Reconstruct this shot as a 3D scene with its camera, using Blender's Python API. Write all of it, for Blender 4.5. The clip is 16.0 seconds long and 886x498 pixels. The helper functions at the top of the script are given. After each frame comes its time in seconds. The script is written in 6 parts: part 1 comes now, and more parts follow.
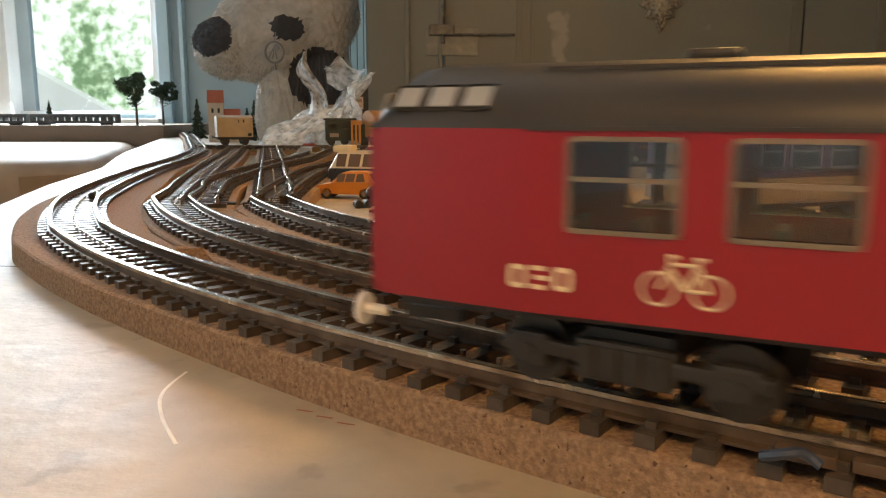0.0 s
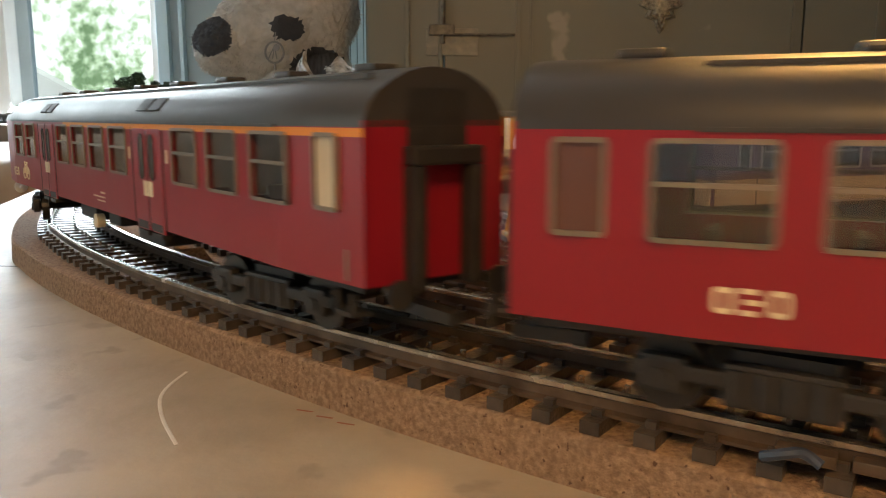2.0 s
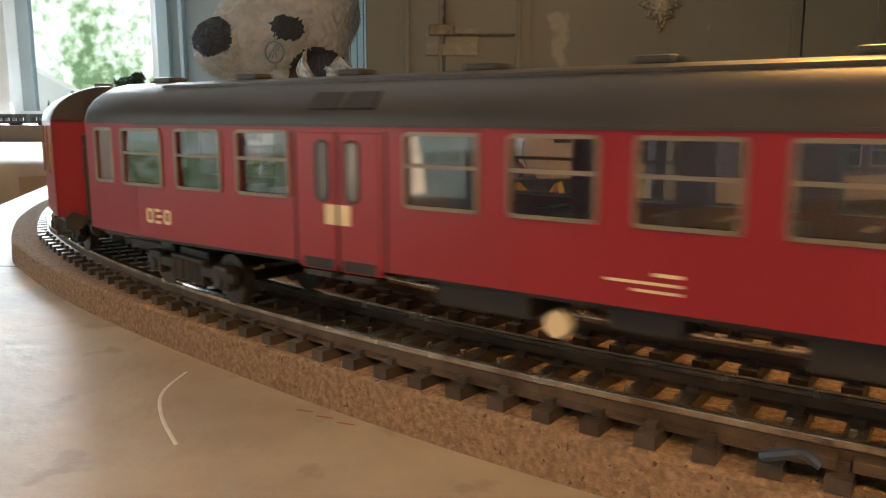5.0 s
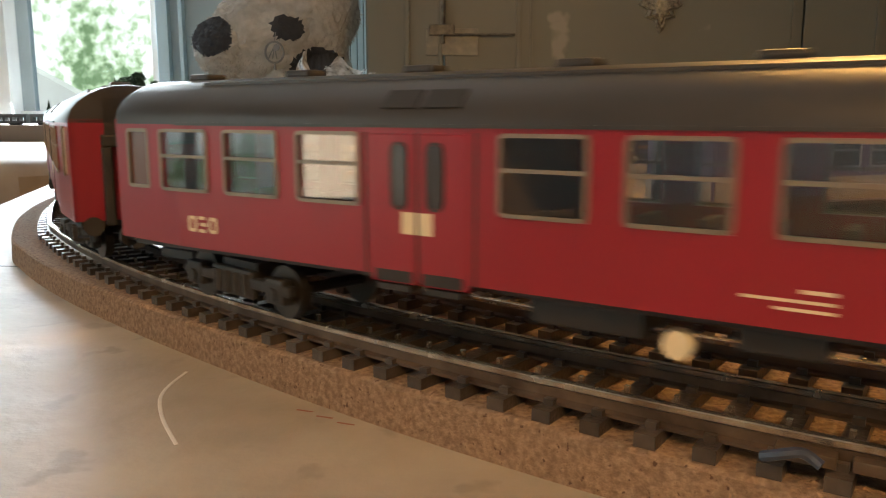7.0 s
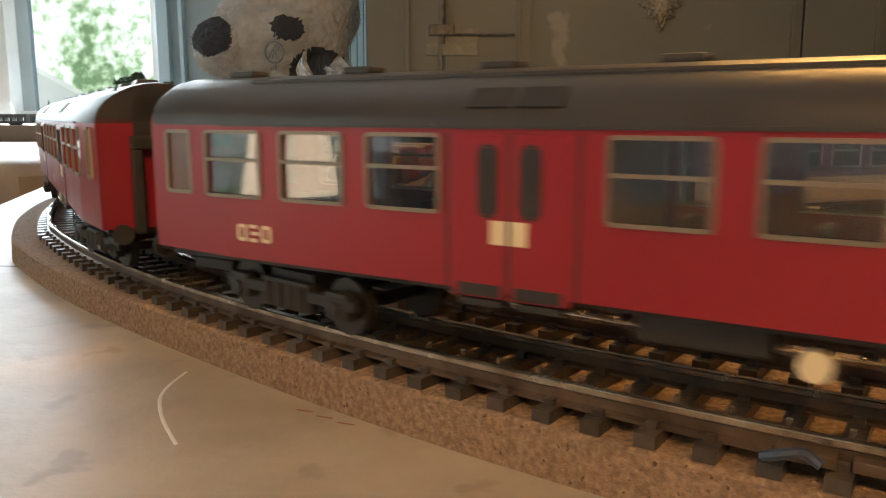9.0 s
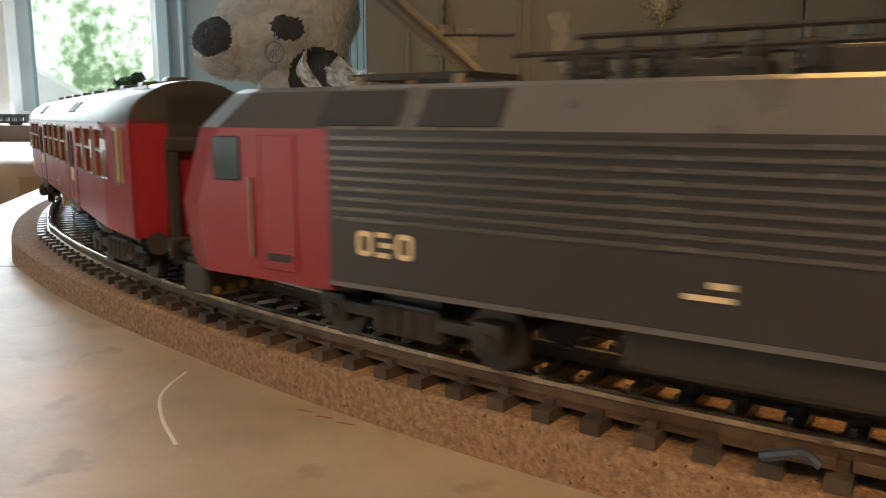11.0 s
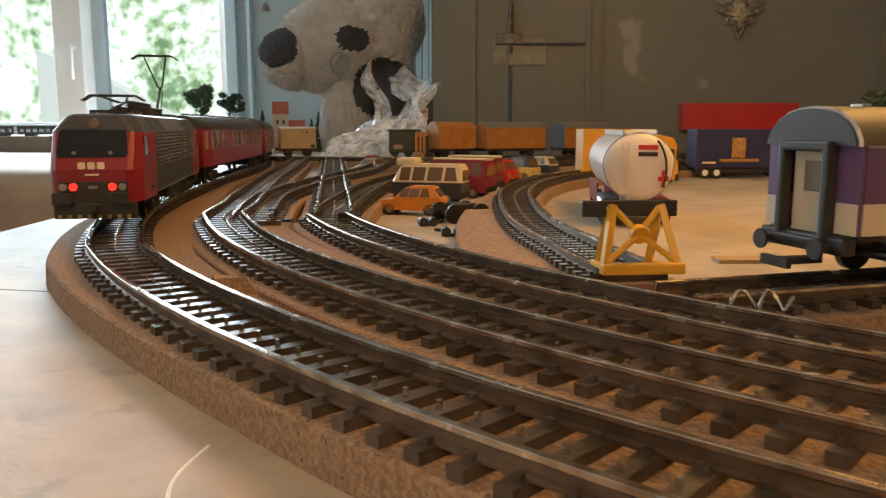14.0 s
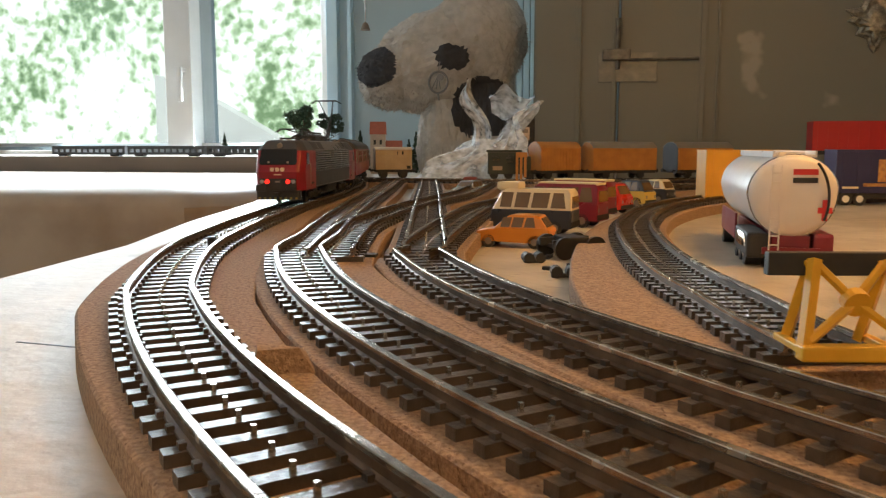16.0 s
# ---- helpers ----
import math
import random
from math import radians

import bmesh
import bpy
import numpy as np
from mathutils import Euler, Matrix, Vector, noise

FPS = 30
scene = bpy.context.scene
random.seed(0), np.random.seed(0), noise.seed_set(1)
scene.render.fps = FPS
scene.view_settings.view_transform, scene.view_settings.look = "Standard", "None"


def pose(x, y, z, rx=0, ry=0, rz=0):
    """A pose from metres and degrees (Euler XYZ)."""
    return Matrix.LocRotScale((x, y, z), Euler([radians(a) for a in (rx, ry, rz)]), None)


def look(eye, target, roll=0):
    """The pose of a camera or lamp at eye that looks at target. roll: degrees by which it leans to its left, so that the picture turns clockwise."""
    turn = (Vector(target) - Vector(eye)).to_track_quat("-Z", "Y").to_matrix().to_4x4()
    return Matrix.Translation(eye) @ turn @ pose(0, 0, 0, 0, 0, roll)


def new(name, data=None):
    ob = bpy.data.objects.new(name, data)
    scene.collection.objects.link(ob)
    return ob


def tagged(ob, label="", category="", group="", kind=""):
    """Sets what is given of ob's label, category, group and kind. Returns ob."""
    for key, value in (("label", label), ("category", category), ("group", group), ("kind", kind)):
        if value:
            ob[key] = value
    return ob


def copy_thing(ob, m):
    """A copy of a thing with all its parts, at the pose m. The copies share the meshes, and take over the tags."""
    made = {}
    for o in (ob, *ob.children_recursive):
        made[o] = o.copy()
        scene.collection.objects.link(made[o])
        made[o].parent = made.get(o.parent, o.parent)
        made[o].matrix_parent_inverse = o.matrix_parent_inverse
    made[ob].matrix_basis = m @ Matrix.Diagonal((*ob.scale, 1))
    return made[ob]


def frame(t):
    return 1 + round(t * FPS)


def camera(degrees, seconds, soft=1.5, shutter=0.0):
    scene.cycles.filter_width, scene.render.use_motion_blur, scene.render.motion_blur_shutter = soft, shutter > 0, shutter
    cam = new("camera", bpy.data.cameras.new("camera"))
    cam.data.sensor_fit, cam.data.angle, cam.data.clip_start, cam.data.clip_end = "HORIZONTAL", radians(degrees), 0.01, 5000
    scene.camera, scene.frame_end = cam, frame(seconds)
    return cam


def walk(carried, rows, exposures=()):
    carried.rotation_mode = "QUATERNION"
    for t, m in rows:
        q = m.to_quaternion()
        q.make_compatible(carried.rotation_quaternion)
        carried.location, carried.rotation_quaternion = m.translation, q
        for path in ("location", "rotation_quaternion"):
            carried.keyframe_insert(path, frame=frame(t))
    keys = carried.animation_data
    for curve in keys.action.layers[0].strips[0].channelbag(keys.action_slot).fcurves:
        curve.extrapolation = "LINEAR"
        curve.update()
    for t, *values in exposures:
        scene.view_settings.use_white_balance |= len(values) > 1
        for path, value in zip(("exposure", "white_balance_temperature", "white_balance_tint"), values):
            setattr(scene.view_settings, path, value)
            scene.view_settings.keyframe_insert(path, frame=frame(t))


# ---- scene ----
MM = 0.001
RAIL, EYE = 0.013, 0.0515          # rail top and lens height over the board
cam = camera(58.5, 16.0, 1.2, 0.4)
PITCH = 80.47
PATH = [(0, pose(0, 0, EYE, PITCH, 0, 0)), (12.5, pose(0, 0, EYE, PITCH, 0, 0)), (12.9, pose(0, 0, EYE, PITCH, 0, 0)), (13.0, pose(-0.0003, 0.0034, 0.0514, 80.55, 0, 0.46)),
        (13.5, pose(-0.0022, 0.0204, 0.0512, 80.92, 0, 2.66)),
        (14.0, pose(-0.0048, 0.0361, 0.0511, 81.28, 0, 4.53)),
        (14.5, pose(-0.0074, 0.0510, 0.0510, 81.61, 0, 6.30)),
        (15.0, pose(-0.0102, 0.0658, 0.0510, 81.95, 0, 8.05)),
        (15.5, pose(-0.0126, 0.0802, 0.0510, 82.35, 0, 9.85)),
        (16.0, pose(-0.0148, 0.0935, 0.0511, 82.73, 0, 11.55))]
walk(cam, PATH, [(0, 0.0), (16, 0.0)])

# ---- light ----
world = bpy.data.worlds.new("sky")
scene.world = world
world.use_nodes = True
sky = world.node_tree.nodes.new("ShaderNodeTexSky")
sky.sky_type, sky.sun_disc, sky.sun_elevation, sky.sun_rotation = "NISHITA", False, radians(40), radians(20)
world.node_tree.links.new(sky.outputs[0], world.node_tree.nodes["Background"].inputs[0])
world.node_tree.nodes["Background"].inputs[1].default_value = 0.12


def lamp(name, kind, place, target, energy, colour, size=0.1, size_y=None):
    data = bpy.data.lights.new(name, kind)
    data.energy, data.color = energy, colour
    if kind == "AREA":
        data.size = size
        if size_y:
            data.shape, data.size_y = "RECTANGLE", size_y
    else:
        data.shadow_soft_size = size
    ob = new(name, data)
    ob.matrix_basis = look(place, target)
    return ob


lamp("window_daylight", "AREA", (-1.11, 2.48, 0.45), (-0.4, 0.3, 0.0), 27, (0.82, 0.93, 1.0), 0.44, 0.8)
lamp("side_window_daylight", "AREA", (-1.8, 2.48, 0.45), (-0.5, 0.3, 0.0), 20, (0.82, 0.93, 1.0), 0.7, 0.8)
lamp("west_window_daylight", "AREA", (-3.06, -0.1, 0.5), (0.0, 0.25, 0.1), 6, (0.84, 0.93, 1.0), 2.0, 1.2)
lamp("room_lamp", "POINT", (0.0, -0.20, 0.28), (0, 0, 0), 3.6, (1.0, 0.54, 0.18), 0.06)
lamp("table_lamp", "POINT", (0.22, 0.42, 0.36), (0, 0, 0), 6.2, (1.0, 0.51, 0.14), 0.06)
lamp("ceiling_lamp", "POINT", (0.2, -0.9, 1.5), (0, 0, 0), 2.5, (1.0, 0.72, 0.46), 0.12)
sun = lamp("sun", "SUN", (2, -3, 6), (-3, 6, 0), 5.0, (1.0, 0.96, 0.9))
sun.data.angle = radians(0.5)


# ---- materials ----
def mat(name, colour, rough=0.5, metal=0.0, second=None, scale=60.0, amount=0.5, bump=0.0, bump_scale=None, coat=0.0, spots=None, island=0.0, alpha=1.0, sharp=(0.35, 0.65)):
    """Two-tone noise colour with fine relief; scale in cycles a metre."""
    m = bpy.data.materials.new(name)
    m.use_nodes = True
    t = m.node_tree
    n, b = t.nodes, t.nodes["Principled BSDF"]
    link = t.links.new
    co = n.new("ShaderNodeTexCoord").outputs["Object"]
    noise_tex = n.new("ShaderNodeTexNoise")
    noise_tex.inputs["Scale"].default_value, noise_tex.inputs["Detail"].default_value = scale, 8
    link(co, noise_tex.inputs["Vector"])
    ramp = n.new("ShaderNodeValToRGB")
    second = second or [c * 0.72 for c in colour]
    ramp.color_ramp.elements[0].position, ramp.color_ramp.elements[1].position = sharp
    ramp.color_ramp.elements[0].color = (*[a + (b_ - a) * amount for a, b_ in zip(colour, second)], 1)
    ramp.color_ramp.elements[1].color = (*colour, 1)
    link(noise_tex.outputs["Fac"], ramp.inputs[0])
    out = ramp.outputs[0]
    if spots:
        s = n.new("ShaderNodeTexNoise")
        s.inputs["Scale"].default_value, s.inputs["Detail"].default_value = spots[1], 3
        link(co, s.inputs["Vector"])
        r2 = n.new("ShaderNodeValToRGB")
        r2.color_ramp.elements[0].position, r2.color_ramp.elements[1].position = spots[2], spots[2] + 0.06
        mix = n.new("ShaderNodeMix")
        mix.data_type = "RGBA"
        link(s.outputs["Fac"], r2.inputs[0])
        link(r2.outputs[0], mix.inputs[0])
        link(out, mix.inputs[6])
        mix.inputs[7].default_value = (*spots[0], 1)
        out = mix.outputs[2]
    if island:
        oi = n.new("ShaderNodeObjectInfo")
        hsv = n.new("ShaderNodeHueSaturation")
        mp = n.new("ShaderNodeMapRange")
        mp.inputs["To Min"].default_value, mp.inputs["To Max"].default_value = 1 - island, 1 + island
        link(oi.outputs["Random"], mp.inputs[0])
        link(mp.outputs[0], hsv.inputs["Value"])
        link(out, hsv.inputs["Color"])
        out = hsv.outputs[0]
    link(out, b.inputs["Base Color"])
    rr = n.new("ShaderNodeMapRange")
    rr.inputs["To Min"].default_value, rr.inputs["To Max"].default_value = max(0.02, rough - 0.08), min(1, rough + 0.1)
    link(noise_tex.outputs["Fac"], rr.inputs[0])
    link(rr.outputs[0], b.inputs["Roughness"])
    b.inputs["Metallic"].default_value = metal
    b.inputs["Coat Weight"].default_value = coat
    b.inputs["Coat Roughness"].default_value = 0.15
    if bump:
        bn = n.new("ShaderNodeTexNoise")
        bn.inputs["Scale"].default_value, bn.inputs["Detail"].default_value = bump_scale or scale * 6, 6
        link(co, bn.inputs["Vector"])
        bp = n.new("ShaderNodeBump")
        bp.inputs["Strength"].default_value, bp.inputs["Distance"].default_value = bump, 0.0006
        link(bn.outputs["Fac"], bp.inputs["Height"])
        link(bp.outputs[0], b.inputs["Normal"])
    return m


def glass(name, tint=(0.9, 0.95, 0.95), rough=0.02, clear=0.8, gloss=0.04):
    m = bpy.data.materials.new(name)
    m.use_nodes = True
    t = m.node_tree
    t.nodes.remove(t.nodes["Principled BSDF"])
    out = t.nodes["Material Output"]
    tr, gl, mx, lw, pw, ma = (t.nodes.new(k) for k in ("ShaderNodeBsdfTransparent", "ShaderNodeBsdfGlossy", "ShaderNodeMixShader", "ShaderNodeLayerWeight", "ShaderNodeMath", "ShaderNodeMath"))
    tr.inputs[0].default_value = (*[c * clear for c in tint], 1)
    gl.inputs["Roughness"].default_value = rough
    lw.inputs[0].default_value = 0.5
    pw.operation, pw.inputs[1].default_value = "POWER", 4.0
    ma.operation, ma.inputs[1].default_value, ma.inputs[2].default_value = "MULTIPLY_ADD", 0.9, gloss
    t.links.new(lw.outputs["Facing"], pw.inputs[0])
    t.links.new(pw.outputs[0], ma.inputs[0])
    t.links.new(ma.outputs[0], mx.inputs[0])
    t.links.new(tr.outputs[0], mx.inputs[1])
    t.links.new(gl.outputs[0], mx.inputs[2])
    t.links.new(mx.outputs[0], out.inputs[0])
    return m


def glow(name, colour, strength):
    m = mat(name, colour, 0.4)
    b = m.node_tree.nodes["Principled BSDF"]
    b.inputs["Emission Color"].default_value, b.inputs["Emission Strength"].default_value = (*colour, 1), strength
    return m


M_BOARD = mat("painted_board", (0.52, 0.455, 0.365), 0.48, 0, (0.36, 0.305, 0.235), 34, 0.85, 0.8, 130, spots=((0.37, 0.315, 0.25), 75, 0.62))
M_CORK = mat("cork", (0.39, 0.265, 0.175), 0.9, 0, (0.21, 0.13, 0.082), 900, 0.9, 1.0, 1400, spots=((0.13, 0.07, 0.045), 1000, 0.64))
M_SLEEPER = mat("sleeper_plastic", (0.072, 0.058, 0.049), 0.30, 0, (0.045, 0.037, 0.031), 300, 0.8, 0.3, 900, island=0.3)
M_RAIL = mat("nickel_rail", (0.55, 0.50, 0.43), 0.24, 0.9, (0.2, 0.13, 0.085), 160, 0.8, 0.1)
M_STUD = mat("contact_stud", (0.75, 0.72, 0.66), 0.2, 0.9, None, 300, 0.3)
# rail sides, a darker brown than the heads
M_RAIL_SIDE = mat("darker_rail_side", (0.155, 0.11, 0.078), 0.42, 0.5, (0.06, 0.042, 0.03), 160, 0.8, 0.1)
M_RED = mat("coach_red", (0.27, 0.011, 0.024), 0.32, 0, (0.23, 0.009, 0.020), 40, 0.5, 0.05)
M_ROOF = mat("roof_dark_grey", (0.045, 0.042, 0.041), 0.38, 0, (0.03, 0.028, 0.027), 60, 0.6, 0.06)
M_BLACK = mat("black_plastic", (0.028, 0.026, 0.025), 0.55, 0, (0.012, 0.011, 0.01), 200, 0.6)
M_FRAME = mat("window_frame_bronze", (0.27, 0.22, 0.175), 0.4, 0.5, None, 200)
M_CREAM = mat("cream_print", (0.78, 0.68, 0.48), 0.5, 0, None, 200, 0.3)
M_ORANGE = mat("orange_stripe", (0.75, 0.26, 0.02), 0.45, 0, None, 200, 0.3)
M_GLASS = glass("clear_glass")
M_TINT = glass("tinted_glass", (0.88, 0.86, 0.84), 0.03, 0.95, 0.075)
M_SEAT = mat("seat_wine", (0.16, 0.07, 0.07), 0.7, 0, None, 200)
M_CABIN = mat("cabin_beige", (0.44, 0.38, 0.32), 0.7, 0, None, 200)
M_CABINET = mat("cabinet_grey_green", (0.165, 0.168, 0.142), 0.5, 0, (0.135, 0.138, 0.117), 3, 0.8, 0.12, 60, spots=((0.27, 0.26, 0.22), 12, 0.66))
M_WALL = mat("wall_blue_grey", (0.40, 0.50, 0.55), 0.7, 0, (0.35, 0.45, 0.50), 4, 0.7, 0.2, 80)
M_WHITE = mat("white_paint", (0.78, 0.78, 0.76), 0.4, 0, (0.7, 0.7, 0.68), 12, 0.6, 0.05)


# ---- mesh helpers ----
def part(name, bm, material, parent=None, label="", smooth=False):
    me = bpy.data.meshes.new(name)
    bmesh.ops.recalc_face_normals(bm, faces=bm.faces[:])
    bm.to_mesh(me)
    bm.free()
    for m in (material if isinstance(material, (list, tuple)) else [material]):
        me.materials.append(m)
    if smooth:
        for p in me.polygons:
            p.use_smooth = True
        me.set_sharp_from_angle(angle=radians(38))
    ob = new(name, me)
    ob.parent = parent
    if label:
        ob["label"] = label
    return ob


def thing(name, label, category, group="", kind="", m=None):
    ob = tagged(new(name), label, category, group, kind)
    if m is not None:
        ob.matrix_basis = m
    return ob


def box(bm, x0, y0, z0, x1, y1, z1, bevel=0.0, mi=0):
    v = [bm.verts.new(p) for p in ((x0, y0, z0), (x1, y0, z0), (x1, y1, z0), (x0, y1, z0), (x0, y0, z1), (x1, y0, z1), (x1, y1, z1), (x0, y1, z1))]
    fs = [bm.faces.new([v[i] for i in q]) for q in ((0, 3, 2, 1), (4, 5, 6, 7), (0, 1, 5, 4), (1, 2, 6, 5), (2, 3, 7, 6), (3, 0, 4, 7))]
    for f in fs:
        f.material_index = mi
    if bevel:
        es = list({e for f in fs for e in f.edges})
        r = bmesh.ops.bevel(bm, geom=es, offset=bevel, segments=2, affect="EDGES", profile=0.6)
        for f in r["faces"]:
            f.material_index = mi
    return v


def boxes(*args, bevel=0.0):
    bm = bmesh.new()
    for a in args:
        box(bm, *a, bevel=bevel)
    return bm


def rod(bm, a, b, r, n=8, r2=None, mi=0):
    a, b = Vector(a), Vector(b)
    q = (b - a).to_track_quat("Z", "Y")
    rings = []
    for p, rad in ((a, r), (b, r if r2 is None else r2)):
        rings.append([bm.verts.new(p + q @ Vector((rad * math.cos(k * math.tau / n), rad * math.sin(k * math.tau / n), 0))) for k in range(n)])
    for k in range(n):
        bm.faces.new((rings[0][k], rings[0][(k + 1) % n], rings[1][(k + 1) % n], rings[1][k])).material_index = mi
    bm.faces.new(rings[0][::-1]).material_index = mi
    bm.faces.new(rings[1]).material_index = mi


def extrude_x(bm, profile, x0, x1, cap=True, mi=0, steps=1):
    """A closed (y, z) profile drawn out along x."""
    rings = [[bm.verts.new((x0 + (x1 - x0) * k / steps, y, z)) for y, z in profile] for k in range(steps + 1)]
    n = len(profile)
    for a, b in zip(rings, rings[1:]):
        for k in range(n):
            bm.faces.new((a[k], a[(k + 1) % n], b[(k + 1) % n], b[k])).material_index = mi
    if cap:
        bm.faces.new(rings[0][::-1]).material_index = mi
        bm.faces.new(rings[-1]).material_index = mi


def loft(bm, rings, mi=0, cap=True, closed=True):
    vs = [[bm.verts.new(p) for p in r] for r in rings]
    for a, b in zip(vs, vs[1:]):
        n = len(a)
        for k in range(n if closed else n - 1):
            bm.faces.new((a[k], a[(k + 1) % n], b[(k + 1) % n], b[k])).material_index = mi
    if cap:
        bm.faces.new(vs[0][::-1]).material_index = mi
        bm.faces.new(vs[-1]).material_index = mi


def tube(points, r, n=8):
    """One bent tube through the points."""
    bm = bmesh.new()
    pts = [Vector(p) for p in points]
    rings = []
    for i, p in enumerate(pts):
        d = (pts[min(i + 1, len(pts) - 1)] - pts[max(i - 1, 0)]).normalized()
        q = d.to_track_quat("Z", "Y")
        rings.append([p + q @ Vector((r * math.cos(k * math.tau / n), r * math.sin(k * math.tau / n), 0)) for k in range(n)])
    loft(bm, rings)
    return bm


def round_rect(w, h, r, n=3):
    out = []
    for cx, cy, a0 in ((w / 2 - r, h / 2 - r, 0), (-w / 2 + r, h / 2 - r, 90), (-w / 2 + r, -h / 2 + r, 180), (w / 2 - r, -h / 2 + r, 270)):
        for k in range(n + 1):
            a = radians(a0 + 90 * k / n)
            out.append((cx + r * math.cos(a), cy + r * math.sin(a)))
    return out


# ---- railway lines ----
class Line:
    """A smooth way through given points, with an even step."""

    def __init__(self, points, step=0.004):
        p = [Vector((x, y, 0)) for x, y in points]
        fine = []
        for i in range(len(p) - 1):
            a, b, c, d = p[max(i - 1, 0)], p[i], p[i + 1], p[min(i + 2, len(p) - 1)]
            n = max(2, int((c - b).length / 0.002))
            for k in range(n):
                u = k / n
                fine.append(0.5 * (2 * b + (c - a) * u + (2 * a - 5 * b + 4 * c - d) * u * u + (3 * b - a - 3 * c + d) * u ** 3))
        fine.append(p[-1])
        run = [0.0]
        for a, b in zip(fine, fine[1:]):
            run.append(run[-1] + (b - a).length)
        self.length = run[-1]
        self.s, self.xy = np.array(run), np.array([(v.x, v.y) for v in fine])

    def at(self, s):
        x, y = (np.interp(s, self.s, self.xy[:, k]) for k in (0, 1))
        if s < 0:
            d = self.xy[1] - self.xy[0]
            d = d / np.hypot(*d)
            x, y = self.xy[0] + d * s
        if s > self.length:
            d = self.xy[-1] - self.xy[-2]
            d = d / np.hypot(*d)
            x, y = self.xy[-1] + d * (s - self.length)
        return Vector((float(x), float(y), 0))

    def way(self, s):
        return (self.at(s + 0.003) - self.at(s - 0.003)).normalized()


RAIL_PROFILE = [(-1.2, -3.5), (1.2, -3.5), (1.2, -3.0), (0.45, -2.6), (0.45, -1.2), (0.78, -0.9), (0.78, -0.15), (0.6, 0), (-0.6, 0), (-0.78, -0.15), (-0.78, -0.9), (-0.45, -1.2), (-0.45, -2.6), (-1.2, -3.0)]


def sweep(bm, line, s0, s1, offset, profile, z, step=0.006, head=None):
    n = max(2, int((s1 - s0) / step))
    rings = []
    for k in range(n + 1):
        s = s0 + (s1 - s0) * k / n
        w = line.way(s)
        side = Vector((w.y, -w.x, 0))
        c = line.at(s) + side * offset
        prof = profile(c) if callable(profile) else profile
        rings.append([bm.verts.new(c + side * (y * MM) + Vector((0, 0, z + h * MM))) for y, h in prof])
    m = len(rings[0])
    for a, b in zip(rings, rings[1:]):
        for k in range(m):
            f = bm.faces.new((a[k], a[(k + 1) % m], b[(k + 1) % m], b[k]))
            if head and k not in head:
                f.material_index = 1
    bm.faces.new(rings[0][::-1])
    bm.faces.new(rings[-1])


def sleeper_mesh():
    bm = bmesh.new()
    box(bm, -13 * MM, -1.5 * MM, 7.5 * MM, 13 * MM, 1.5 * MM, 9.6 * MM)
    for x in (-8.6, 8.6):
        for d in (-1.6, 1.6):
            box(bm, (x + d - 0.55) * MM, -0.8 * MM, 9.5 * MM, (x + d + 0.55) * MM, 0.8 * MM, 10.6 * MM)
    box(bm, -0.4 * MM, -0.4 * MM, 9.5 * MM, 0.4 * MM, 0.4 * MM, 11.2 * MM, mi=1)
    me = bpy.data.meshes.new("sleeper")
    bmesh.ops.recalc_face_normals(bm, faces=bm.faces[:])
    bm.to_mesh(me)
    bm.free()
    me.materials.append(M_SLEEPER)
    me.materials.append(M_STUD)
    return me


SLEEPER = sleeper_mesh()
BEDS = []


def track(line, label, s0=0.0, s1=None, bed=True, pitch=7.7, bed_half=16.5, rails=True, outer=None):
    s1 = line.length if s1 is None else s1
    top = thing("railway_track", label, "track", "model railway tracks")
    if rails:
        for off in (-0.0086, 0.0086):
            bm = bmesh.new()
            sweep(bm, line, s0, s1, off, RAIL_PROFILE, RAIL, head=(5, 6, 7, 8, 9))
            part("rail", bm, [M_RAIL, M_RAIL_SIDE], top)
    s, k = s0 + 0.002, 0
    while s < s1 - 0.002:
        ob = new("sleeper", SLEEPER)
        ob.parent = top
        w = line.way(s)
        ob.matrix_basis = Matrix.Translation(line.at(s)) @ pose(0, 0, random.uniform(-0.05, 0.05) * MM, 0, 0, math.degrees(math.atan2(w.y, w.x)) - 90 + random.uniform(-0.6, 0.6))
        s += pitch * MM
    if bed:
        bm = bmesh.new()
        h = bed_half
        BEDS.append(1)
        low = 0.05 * MM * len(BEDS)
        sweep(bm, line, s0 - 0.004, s1 + 0.004, 0, outer or [(-h - 0.6, 0), (h + 0.6, 0), (h + 0.3, 7.2), (h - 0.4, 7.7), (-h + 0.4, 7.7), (-h - 0.3, 7.2)], -low)
        b = part("cork_bed", bm, M_CORK, top, "brown speckled cork strip")
    return top


# ---- setting ----
def slab(name, x0, y0, z0, x1, y1, z1, material, label, category, bevel=0.0):
    return tagged(part(name, boxes((x0, y0, z0, x1, y1, z1), bevel=bevel), material), label, category, kind="structure")


